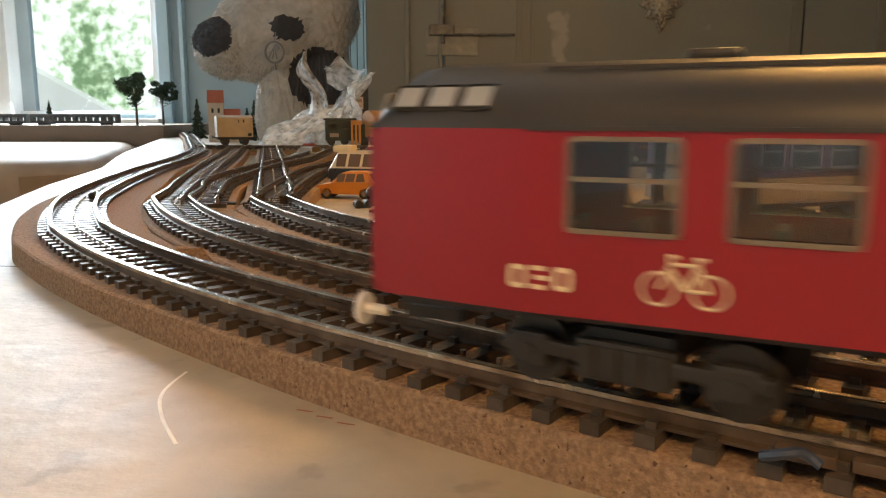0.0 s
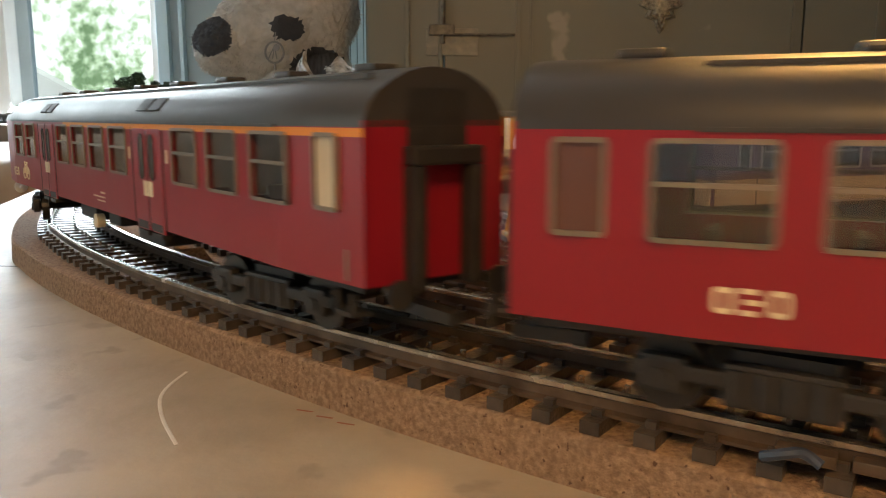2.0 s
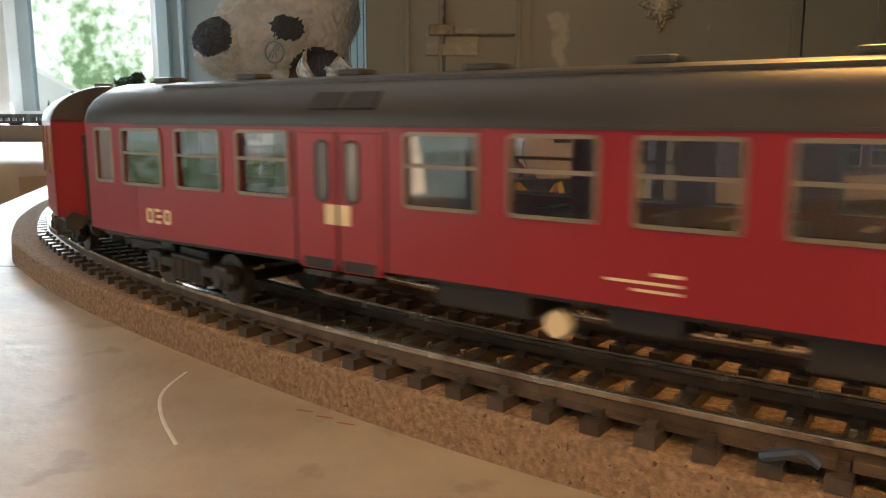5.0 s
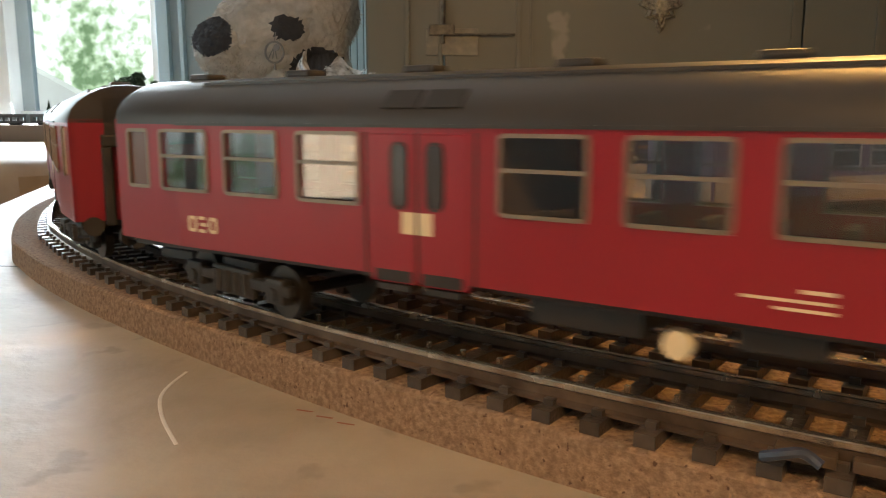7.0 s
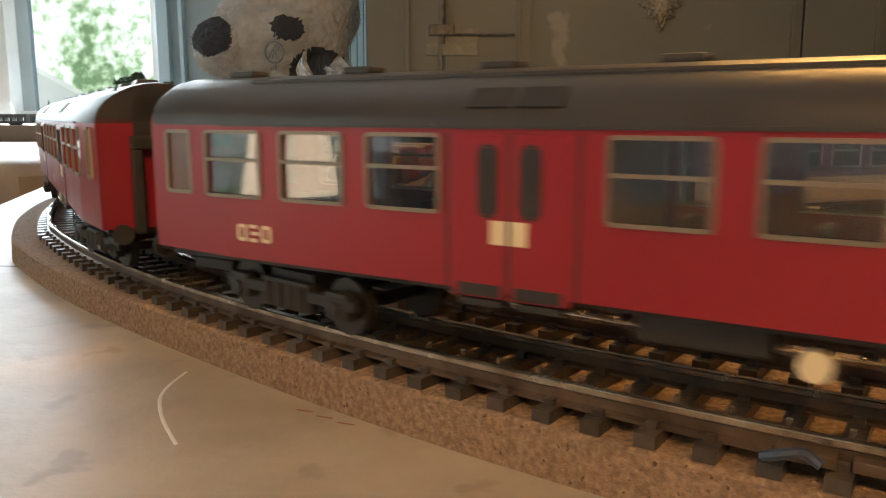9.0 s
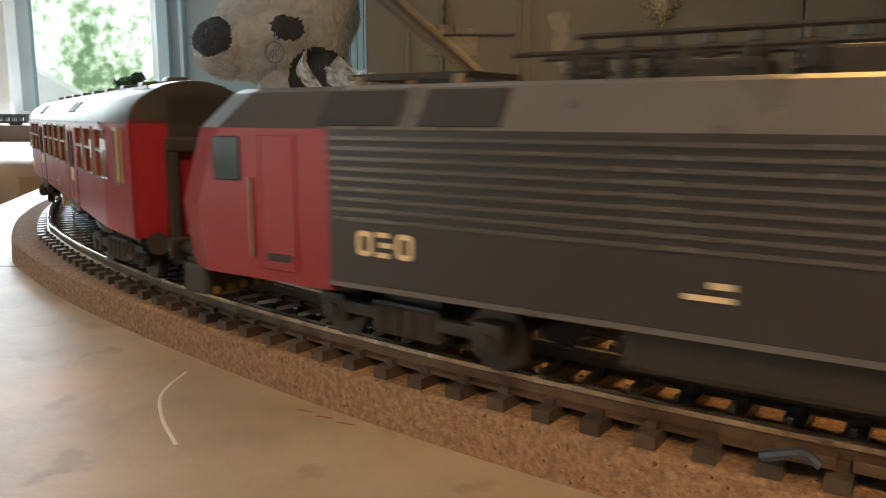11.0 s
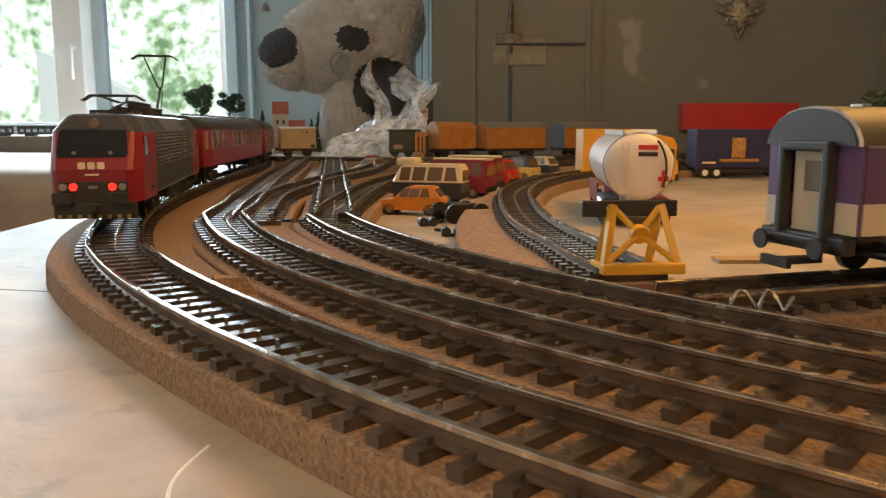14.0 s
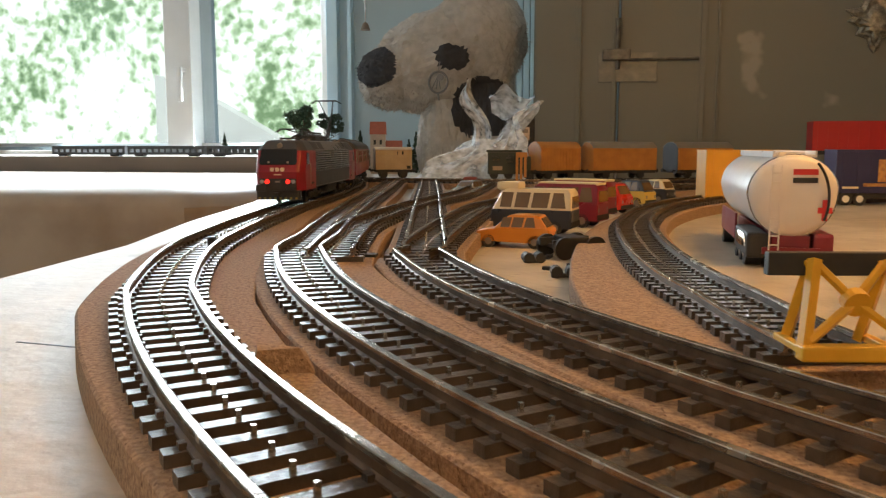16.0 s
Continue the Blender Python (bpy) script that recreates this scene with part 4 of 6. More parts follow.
            box(bm, min(e * (L + 3.8), e * (L + 5)) * MM, (k * 10 - 3.4) * MM, 8 * MM, max(e * (L + 3.8), e * (L + 5)) * MM, (k * 10 + 3.4) * MM, 12.4 * MM, 0.0005)
            part("buffer", bm, M_BLACK, c, "black rectangular buffer")
        part("lamp_panel", mm_boxes((e * (L - 1.2) - 0.8, -12.2, 8.2, e * (L - 1.2) + 0.8, 12.2, 16.2), bevel=0.3), M_BLACK, c, "black lamp panel")
        part("number_plate", mm_boxes((e * L - 0.25, -1.6, 13.6, e * L + 0.35, 1.6, 14.6)), M_FRAME, c)
        part("apron", mm_boxes((e * (L - 4) - 3.5, -14.5, 2.2, e * (L - 4) + 3.5, 14.5, 8.4), bevel=1.0), M_BLACK, c, "black snow plough apron")
        bm = bmesh.new()
        for k in range(8):
            box(bm, (e * (L - 4) - 3.8) * MM, (-13 + k * 3.5) * MM, 2.4 * MM, (e * (L - 4) + 3.8) * MM, (-11.6 + k * 3.5) * MM, 3.8 * MM)
        part("apron_stripe", bm, mat("yellow_black_mark", (0.30, 0.21, 0.04), 0.6), c, "yellow plough stripes")
        part("coupling", mm_boxes((min(e * (L - 8), e * (L + 6)), -1.6, 5, max(e * (L - 8), e * (L + 6)), 1.6, 7)), M_BLACK, c)
        bm = bmesh.new()
        rod(bm, (e * (L - 9.5) * MM, 0, 38 * MM), (e * (L - 6.8) * MM, 0, 37.6 * MM), 1.7 * MM, 14)
        part("top_lamp", bm, M_FRAME, c, "single top headlamp")
        # front emblem and fleet number bars
        for i in range(3):
            part("emblem", mm_boxes((e * (L - 0.3) - 0.2, -4.9 + i * 3.4, 20.4, e * (L - 0.3) + 0.35, -2.3 + i * 3.4, 23.4), bevel=0.5), M_CREAM, c, "cream painted emblem shape")
        part("fleet_number", mm_boxes((e * L - 0.2, -2.4, 18.4, e * L + 0.28, 2.4, 19.1)), M_CREAM, c)

    for e in (1, -1):
        cabin(e)
    # roof gear
    for x in range(-34, 36, 8):
        for y in (-5, 5):
            bm = bmesh.new()
            rod(bm, (x * MM, y * MM, 41.2 * MM), (x * MM, y * MM, 45.4 * MM), 1.0 * MM, 8)
            rod(bm, (x * MM, y * MM, 42.6 * MM), (x * MM, y * MM, 43.4 * MM), 1.7 * MM, 10)
            part("insulator", bm, M_BLACK, top)
    for y in (-5, 5):
        bm = bmesh.new()
        rod(bm, (-40 * MM, y * MM, 45.5 * MM), (40 * MM, y * MM, 45.5 * MM), 0.45 * MM, 6)
        part("busbar", bm, M_BLACK, top)
    for x in range(-30, 34, 6):
        bm = bmesh.new()
        for k in range(4):
            rod(bm, (x * MM, 0, (42.0 + k * 1.3) * MM), (x * MM, 0, (42.6 + k * 1.3) * MM), 1.5 * MM, 10)
        rod(bm, (x * MM, 0, 41.2 * MM), (x * MM, 0, 48.4 * MM), 0.6 * MM, 6)
        part("insulator", bm, M_BLACK, top)
    bm = bmesh.new()
    rod(bm, (-30 * MM, 0, 48.2 * MM), (32 * MM, 0, 48.2 * MM), 0.5 * MM, 6)
    part("busbar", bm, M_BLACK, top)
    part("roof_box", mm_boxes((-22, -7, 41.2, -4, 7, 45), (4, -6, 41.2, 16, 6, 44), bevel=0.5), M_BLACK, top)

    def pantograph(x, raised):
        p = part("pantograph", mm_boxes((x - 12, -8, 42.4, x + 12, -7, 43.4), (x - 12, 7, 42.4, x + 12, 8, 43.4), (x - 12, -8, 42.4, x - 11, 8, 43.4), (x + 11, -8, 42.4, x + 12, 8, 43.4)), M_BLACK, top, "black pantograph, raised" if raised else "black pantograph, folded down")
        bm = bmesh.new()
        for k in (-1, 1):
            for xx in (x - 10, x + 10):
                rod(bm, (xx * MM, k * 7.5 * MM, 41 * MM), (xx * MM, k * 7.5 * MM, 43 * MM), 1.3 * MM, 8)
        part("insulator_foot", bm, M_FRAME, p)
        bm = bmesh.new()
        if raised:
            knee, head = (x + 12, 59), (x - 3, 76)
            rod(bm, ((x - 9) * MM, 0, 43 * MM), (knee[0] * MM, 0, knee[1] * MM), 0.75 * MM, 6)
            for k in (-1, 1):
                rod(bm, (knee[0] * MM, k * 1.0 * MM, knee[1] * MM), (head[0] * MM, k * 6 * MM, head[1] * MM), 0.5 * MM, 6)
            rod(bm, ((x - 6) * MM, 2 * MM, 43 * MM), ((knee[0] + 1) * MM, 1 * MM, (knee[1] - 2) * MM), 0.35 * MM, 5)
            hx, hz = head
        else:
            hx, hz = x - 4, 49.5
            rod(bm, ((x - 9) * MM, 0, 43.4 * MM), ((x + 16) * MM, 0, 47.0 * MM), 0.75 * MM, 6)
            for k in (-1, 1):
                rod(bm, ((x + 16) * MM, k * MM, 47 * MM), (hx * MM, k * 6 * MM, hz * MM), 0.5 * MM, 6)
        for d in (-2.5, 2.5):
            rod(bm, ((hx + d) * MM, -9 * MM, hz * MM), ((hx + d) * MM, 9 * MM, hz * MM), 0.5 * MM, 6)
            for k in (-1, 1):
                rod(bm, ((hx + d) * MM, k * 9 * MM, hz * MM), ((hx + d) * MM, k * 12.5 * MM, (hz - 2.2) * MM), 0.4 * MM, 6)
        part("arm", bm, M_BLACK, p)
    pantograph(58, True)
    pantograph(-58, False)
    part("underframe", mm_boxes((-L + 10, -12, 7.5, L - 10, 12, 9.2)), M_BLACK, top)
    part("transformer", mm_boxes((-18, -14.5, 2.6, 18, 14.5, 9), bevel=1.0), M_BLACK, top)
    # side print towards the lens
    block_letters(top, 52, 16.6, -17.1, 4.0)
    part("data_panel", mm_boxes((3, -17.2, 15.8, 6, -17.0, 16.6), (3, -17.2, 14.2, 9, -17.0, 14.9)), M_CREAM, top)
    part("works_lettering", mm_boxes((-64, -17.2, 17.4, -48, -17.0, 18.6)), M_CREAM, top, "cream side lettering bar")
    to_left_side(top)
    for o in top.children:
        o.location.z += 2.0 * MM
    b = [bogie(top, -54, 33), bogie(top, 54, 33)]
    return top, b


M_TAIL = glow("tail_lamp_red", (1.0, 0.02, 0.012), 2.2)
M_LENS = mat("lamp_lens", (0.35, 0.33, 0.32), 0.12, 0, None, 100)
ob, bogies = locomotive()
TRAIN.append((ob, bogies, S_REAR - BEHIND[4] - 0.009 - 0.109, 0.054))


# ---- standing stock ----
def violet_coach():
    violet = mat("violet_paint", (0.13, 0.07, 0.17), 0.4, 0, None, 60, 0.4, 0.05)
    cream = mat("cream_paint", (0.62, 0.52, 0.38), 0.45, 0, None, 60, 0.3, 0.05)
    olive = mat("olive_roof", (0.14, 0.115, 0.07), 0.5, 0, (0.09, 0.075, 0.05), 40, 0.7, 0.08)
    silver = mat("silver_trim", (0.5, 0.46, 0.48), 0.35, 0.6)
    d = SIDING.way(0.2)
    p = SIDING.at(0.037)
    top = thing("express_coach", "violet and cream model express coach on the siding", "railway coach", m=pose(p.x, p.y, RAIL, 0, 0, math.degrees(math.atan2(d.y, d.x))))
    n = 264.0
    wins = [(11.6, 3.6, 0), (21.6, 8, 1), (34, 11, 1)] + [(49.3 + 15.4 * k, 11, 1) for k in range(12)] + [(248, 8, 0)]
    for k in (-1, 1):
        bm, bm2 = bmesh.new(), bmesh.new()
        ya, yb = sorted((k * 16.2 * MM, k * 15.2 * MM))
        box(bm2, 2 * MM, ya, 13 * MM, n * MM, yb, 20.5 * MM)
        box(bm, 2 * MM, ya, 20.5 * MM, n * MM, yb, 23.4 * MM)
        box(bm, 2 * MM, ya, 32.2 * MM, n * MM, yb, 33.8 * MM)
        at = 2.0
        for x, w, bar in wins:
            box(bm, at * MM, ya, 23.4 * MM, (x - w / 2) * MM, yb, 32.2 * MM)
            at = x + w / 2
            ring = part("window", window_ring((w + 0.9) * MM, 9.6 * MM, 0.8 * MM, 0.65 * MM, 0.3 * MM), silver, top)
            ring.matrix_basis = pose(x * MM, k * 16.2 * MM, 27.8 * MM, 0, 0, 0 if k < 0 else 180)
            part("pane", boxes((-w / 2 * MM, 0.0003, -4.4 * MM, w / 2 * MM, 0.0006, 4.4 * MM)), M_TINT, ring)
            if bar:
                part("glazing_bar", boxes((-w / 2 * MM, -0.0002, 0.2 * MM, w / 2 * MM, 0.0002, 0.8 * MM)), silver, ring)
        box(bm, at * MM, ya, 23.4 * MM, n * MM, yb, 32.2 * MM)
        part("upper_wall", bm, violet, top, "violet window band")
        part("lower_wall", bm2, cream, top, "cream lower wall")
        part("trim_line", mm_boxes((2, min(k * 16.1, k * 16.45), 33.4, n, max(k * 16.1, k * 16.45), 34.0)), silver, top)
        part("trim_line", mm_boxes((28, min(k * 16.1, k * 16.45), 12.8, n, max(k * 16.1, k * 16.45), 13.5)), silver, top)
        part("door_seam", mm_boxes((16.2, min(k * 16.1, k * 16.3), 13, 16.6, max(k * 16.1, k * 16.3), 33)), M_BLACK, top)
    bm = bmesh.new()
    prof = [(16.4, 33.8), (16.2, 35.2), (15, 37.6), (12.6, 40), (9, 41.9), (5, 42.9), (0, 43.3)]
    prof = prof + [(-y, z) for y, z in prof[-2::-1]]
    loft(bm, [[(x * MM, y * MM, z * MM) for y, z in prof] for x in (0, 0.8, n)])
    part("roof", bm, olive, top, "olive grey rounded roof", True)
    bm = bmesh.new()
    loft(bm, [[(x * MM, y * f * MM, (33.8 + (z - 33.8) * f) * MM) for y, z in prof] for x, f in ((-0.4, 0.985), (0.2, 1.02))])
    part("roof_rim", bm, silver, top)
    bm = bmesh.new()
    loft(bm, [[(x * MM, y * 0.95 * MM, (33.8 + (z - 33.8) * 0.95) * MM) for y, z in prof] for x in (-0.9, 0.2)])
    part("end_gable", bm, M_BLACK, top)
    for x in range(14, 260, 26):
        part("roof_vent", mm_boxes((x - 1.5, -2, 42.9, x + 1.5, 2, 44), bevel=0.4), silver, top)
    part("end_wall", mm_boxes((0.6, -16, 13, 1.8, -8.5, 34), (0.6, 8.5, 13, 1.8, 16, 34)), violet, top)
    part("end_wall", mm_boxes((0.3, -16, 13, 0.7, -9.2, 20.4), (0.3, 9.2, 13, 0.7, 16, 20.4)), cream, top)
    part("gangway", mm_boxes((-2.6, -9, 11, 0.4, -6.6, 33.6), (-2.6, 6.6, 11, 0.4, 9, 33.6), (-2.6, -9, 32.4, 0.4, 9, 35), (-2.6, -9, 9.6, 0.4, 9, 11.6), bevel=0.7), M_BLACK, top, "black gangway bellows")
    part("end_door", mm_boxes((1.0, -6.6, 11.6, 1.6, 6.6, 32.4)), cream, top, "cream end door")
    part("end_door_window", mm_boxes((0.7, -2.6, 22.5, 1.1, 2.6, 30), bevel=0.2), M_FRAME, top)
    part("end_sill", mm_boxes((-1.8, -15, 8.0, 2, 15, 12.4), bevel=0.8), M_BLACK, top)
    for k in (-1, 1):
        bm = bmesh.new()
        rod(bm, (0, k * 10 * MM, 9.5 * MM), (-5 * MM, k * 10 * MM, 9.5 * MM), 1.0 * MM)
        rod(bm, (-5 * MM, k * 10 * MM, 9.5 * MM), (-5.8 * MM, k * 10 * MM, 9.5 * MM), 2.6 * MM, 14)
        part("buffer", bm, M_BLACK, top)
    part("coupling", mm_boxes((-9, -2, 4.4, 4, 2, 6), (-9, -5, 4, -7.6, 5, 6.4)), M_BLACK, top)
    part("floor", mm_boxes((2, -15, 11.5, n, 15, 13)), M_BLACK, top)
    part("inner_wall", mm_boxes((4, 3, 13, n - 4, 3.6, 33.5)), M_SEAT, top)
    for a, b in ((70, 96), (104, 124), (140, 176)):
        part("equipment_box", mm_boxes((a, -13, 4.6, b, 13, 11.6), bevel=0.6), M_BLACK, top)
    bogie(top, 38)
    bogie(top, n - 38)


violet_coach()


def buffer_stop():
    yel = mat("yellow_plastic", (0.72, 0.40, 0.035), 0.38, 0, (0.55, 0.28, 0.02), 150, 0.5, 0.1)
    top = thing("buffer_stop", "yellow plastic cross-braced buffer stop with black beam", "buffer stop", m=pose(0.0315, 0.246, RAIL - 0.0002, 0, 0, 10) @ Matrix.Diagonal((0.98, 0.98, 0.96, 1)))
    part("base_beam", mm_boxes((-11.5, -2, 0, 11.5, 1.6, 3.0), bevel=0.5), yel, top)
    for k in (-1, 1):
        bm = bmesh.new()
        rod(bm, (k * 10.6 * MM, 0, 0.4 * MM), (k * 6.8 * MM, 6 * MM, 18.5 * MM), 1.35 * MM, 4)
        part("post", bm, yel, top)
        bm = bmesh.new()
        rod(bm, (k * 7.4 * MM, 16 * MM, 0.2 * MM), (k * 7.0 * MM, 7 * MM, 18.0 * MM), 1.3 * MM, 4)
        part("rear_strut", bm, yel, top)
        bm = bmesh.new()
        rod(bm, (k * 9.2 * MM, 0.8 * MM, 3.4 * MM), (0, 3.4 * MM, 10.6 * MM), 0.95 * MM, 6)
        rod(bm, (0, 3.4 * MM, 10.6 * MM), (k * 6.4 * MM, 6.2 * MM, 17.6 * MM), 0.95 * MM, 6)
        part("cross_brace", bm, yel, top)
        part("side_rail", mm_boxes((k * 8.6 - 1, -1, 0, k * 8.6 + 1, 17, 1.4), bevel=0.3), yel, top)
    bm = bmesh.new()
    rod(bm, (0, 2.2 * MM, 10.2 * MM), (0, 4.4 * MM, 11 * MM), 2.6 * MM, 16)
    part("boss", bm, yel, top)
    part("beam", mm_boxes((-15, 7.2, 15.0, 12, 9.6, 19.6), bevel=0.3), M_BLACK, top, "black buffer beam")


buffer_stop()


def tanker():
    white = mat("tank_white", (0.72, 0.66, 0.62), 0.3, 0, (0.6, 0.52, 0.48), 90, 0.4, 0.05, spots=((0.55, 0.25, 0.22), 70, 0.72))
    wine = mat("wine_red", (0.22, 0.015, 0.03), 0.35, 0, None, 90)
    chrome = mat("chrome", (0.6, 0.58, 0.55), 0.12, 1.0, None, 90, 0.3)
    red = mat("cross_red", (0.6, 0.03, 0.03), 0.4, 0, None, 90)
    top = thing("tank_trailer", "white toy tank lorry with red cross and wine-red chassis", "tank lorry", m=pose(0.0635, 0.452, 0, 0, 0, -2) @ Matrix.Diagonal((0.97, 1, 1, 1)))
    # tank along y, the near end at y = 0
    bm = bmesh.new()
    prof = [(18.6 * math.cos(a) * (1.0 if math.sin(a) > 0 else 0.97), 31.5 + 18.0 * math.sin(a) * (0.94 if math.sin(a) > 0 else 1)) for a in [k * math.tau / 32 for k in range(32)]]
    loft(bm, [[(x * f * MM, y * MM, (31.5 + (z - 31.5) * f) * MM) for x, z in prof] for y, f in ((-3.2, 0.55), (-2.0, 0.86), (0, 0.98), (1.5, 1.0), (112, 1.0), (115, 0.8))])
    part("tank", bm, white, top, "white oval tank", True)
    bm = bmesh.new()
    loft(bm, [[(x * 1.02 * MM, y * MM, (31.5 + (z - 31.5) * 1.02) * MM) for x, z in prof] for y in (1.2, 2.6)])
    part("tank_rim", bm, chrome, top, "", True)
    part("catwalk", mm_boxes((-9, 1, 47.2, 9, 108, 48.2), (-9, 1, 48, -8.2, 108, 50.0), (8.2, 1, 48, 9, 108, 50.0)), white, top)
    for k in range(6):
        part("hatch", mm_boxes((-6 + (k % 2), 6 + k * 17, 48, 5 - (k % 3), 14 + k * 17, 49.6), bevel=0.5), white, top)
    for x in (-9.6, -5.8):
        part("ladder_rail", mm_boxes((x - 0.3, -4.4, 8, x + 0.3, -3.8, 44)), white, top)
    for k in range(9):
        part("rung", mm_boxes((-9.6, -4.4, 10 + k * 3.8, -5.8, -3.9, 10.6 + k * 3.8)), white, top)
    part("sign", mm_boxes((-1, -3.6, 40, 9, -2.6, 42.4)), red, top, "red sign bar")
    part("sign", mm_boxes((-1, -3.6, 36.6, 9, -2.6, 38.8), bevel=0.1), M_BLACK, top, "dark sign bar")
    part("red_cross", mm_boxes((9.6, -3.4, 24.0, 15.4, -2.2, 26.4), (11.4, -3.42, 20.8, 13.4, -2.22, 29.6)), red, top, "red cross mark")
    bm = bmesh.new()
    for k in range(14):
        a, b = -0.5 + k * 0.1, -0.5 + (k + 1) * 0.1
        rod(bm, (13.8 * math.cos(a) * MM, -3.4 * MM, (30 + 19 * math.sin(a)) * MM), (13.8 * math.cos(b) * MM, -3.4 * MM, (30 + 19 * math.sin(b)) * MM), 0.6 * MM, 6)
    part("hose", bm, M_BLACK, top, "thin black hose")
    part("chassis", mm_boxes((-8, 0, 8, 8, 112, 14), bevel=0.6), wine, top, "wine-red chassis")
    part("mudguard", mm_boxes((-18.5, -1, 4, -9, 40, 15), bevel=1.5), M_BLACK, top)
    part("mudguard", mm_boxes((9, -1, 2.6, 17.5, 40, 15), bevel=1.5), wine, top, "wine-red mudguard")
    part("skirt", mm_boxes((-18.4, 42, 8, -17.4, 100, 20)), wine, top)
    part("rear_bumper", mm_boxes((-12, -2.4, 6, 12, -1.4, 9)), wine, top)
    for k in range(4):
        bm = bmesh.new()
        for j in range(10):
            a, b = 0.3 + j * 0.25, 0.3 + (j + 1) * 0.25
            rod(bm, (-19 * MM, (6 + k * 5 + 5 * math.cos(a)) * MM, (6 + 8 * math.sin(a)) * MM), (-19 * MM, (6 + k * 5 + 5 * math.cos(b)) * MM, (6 + 8 * math.sin(b)) * MM), 0.6 * MM, 6)
        part("chrome_arch", bm, chrome, top, "bright chrome arch")
    for y in (9, 23, 37, 96):
        for k in (-1, 1):
            bm = bmesh.new()
            rod(bm, (k * 18 * MM, y * MM, 6.2 * MM), (k * 11 * MM, y * MM, 6.2 * MM), 6.2 * MM, 18)
            w = part("wheel", bm, M_BLACK, top)
            bm = bmesh.new()
            rod(bm, (k * 18.3 * MM, y * MM, 6.2 * MM), (k * 17 * MM, y * MM, 6.2 * MM), 3.4 * MM, 14)
            part("hub", bm, chrome, w)


tanker()


def lorry(label, place, turn, paint, box_size, cab=True, decal=None, box_paint=None, lift=9.0):
    """A box lorry along x, the cab at +x."""
    n, w, h = box_size
    top = thing("toy_lorry", label, "lorry", "toy lorries", m=pose(place[0], place[1], 0, 0, 0, turn))
    b = part("load_box", mm_boxes((-n, -w / 2, lift + 2, 0, w / 2, lift + 2 + h), bevel=0.8), box_paint or paint, top)
    for k in range(int(n / 12)):
        part("rib", mm_boxes((-n + 6 + k * 12, -w / 2 - 0.35, lift + 3, -n + 6.8 + k * 12, -w / 2 + 0.1, lift + 1 + h)), box_paint or paint, b)
    part("roof_edge", mm_boxes((-n - 0.3, -w / 2 - 0.4, lift + 1.4 + h, 0.3, w / 2 + 0.4, lift + 2.8 + h), bevel=0.4), box_paint or paint, b)
    if decal:
        for q in decal:
            part("decal", mm_boxes((-n + q[0], -w / 2 - 0.6, lift + q[1], -n + q[2], -w / 2 - 0.1, lift + q[3]), bevel=0.2), q[4], b)
    part("chassis", mm_boxes((-n + 2, -w / 2 + 3, lift - 3, (24 if cab else -2), w / 2 - 3, lift + 2)), M_BLACK, top)
    xs = [-n + 10, -n + 22, -12]
    if cab:
        bm = bmesh.new()
        prof = [(1.5, 4), (21, 4), (22.5, 8), (22.5, 20), (20.5, 36), (17, 42), (4, 45), (1.5, 43)]
        loft(bm, [[(x * MM, (y * w / 2 + d) * MM, z * MM) for x, z in prof] for y, d in ((-1, 0.3), (-1, 0), (1, 0), (1, -0.3))])
        c = part("cab", bm, paint, top)
        part("windscreen", mm_boxes((20.4, -w / 2 + 2, 22, 22.4, w / 2 - 2, 33), bevel=0.4), M_BLACK, c)
        part("side_window", mm_boxes((9, -w / 2 - 0.3, 22, 18.5, -w / 2 + 0.5, 32), bevel=0.4), M_BLACK, c)
        part("mirror", mm_boxes((20, -w / 2 - 3, 22, 21.2, -w / 2 - 1, 31), bevel=0.4), M_BLACK, c)
        part("bumper", mm_boxes((20, -w / 2, 3, 23.5, w / 2, 9), bevel=0.8), M_BLACK, c)
        xs += [13]
    car_wheels(top, xs, w / 2 - 0.5, 5.8, 5, M_WHITE)
    return top


Y_LORRY = mat("lorry_yellow", (0.66, 0.33, 0.03), 0.35, 0, (0.5, 0.24, 0.02), 60, 0.4, 0.05)
BLUE = mat("lorry_blue", (0.03, 0.03, 0.10), 0.35, 0, None, 60, 0.4, 0.05)
REDBOX = mat("container_red", (0.45, 0.012, 0.015), 0.4, 0, None, 60, 0.4, 0.05)
GOLD = mat("gold_print", (0.5, 0.28, 0.08), 0.5, 0, (0.25, 0.1, 0.06), 300, 0.8)
lorry("yellow toy box lorry parked behind the tank lorry", (0.128, 0.790), 8, Y_LORRY, (66, 30, 38))
lorry("dark blue toy lorry trailer with gold picture print", (0.285, 0.885), 6, BLUE, (100, 30, 38), False, [(36, 12, 50, 32, GOLD), (24, 8, 64, 11, GOLD), (6, 6, 20, 8, M_CREAM)])
lorry("red container on a toy trailer behind the blue lorry", (0.395, 1.19), 0, BLUE, (155, 32, 36), False, None, REDBOX, 46)


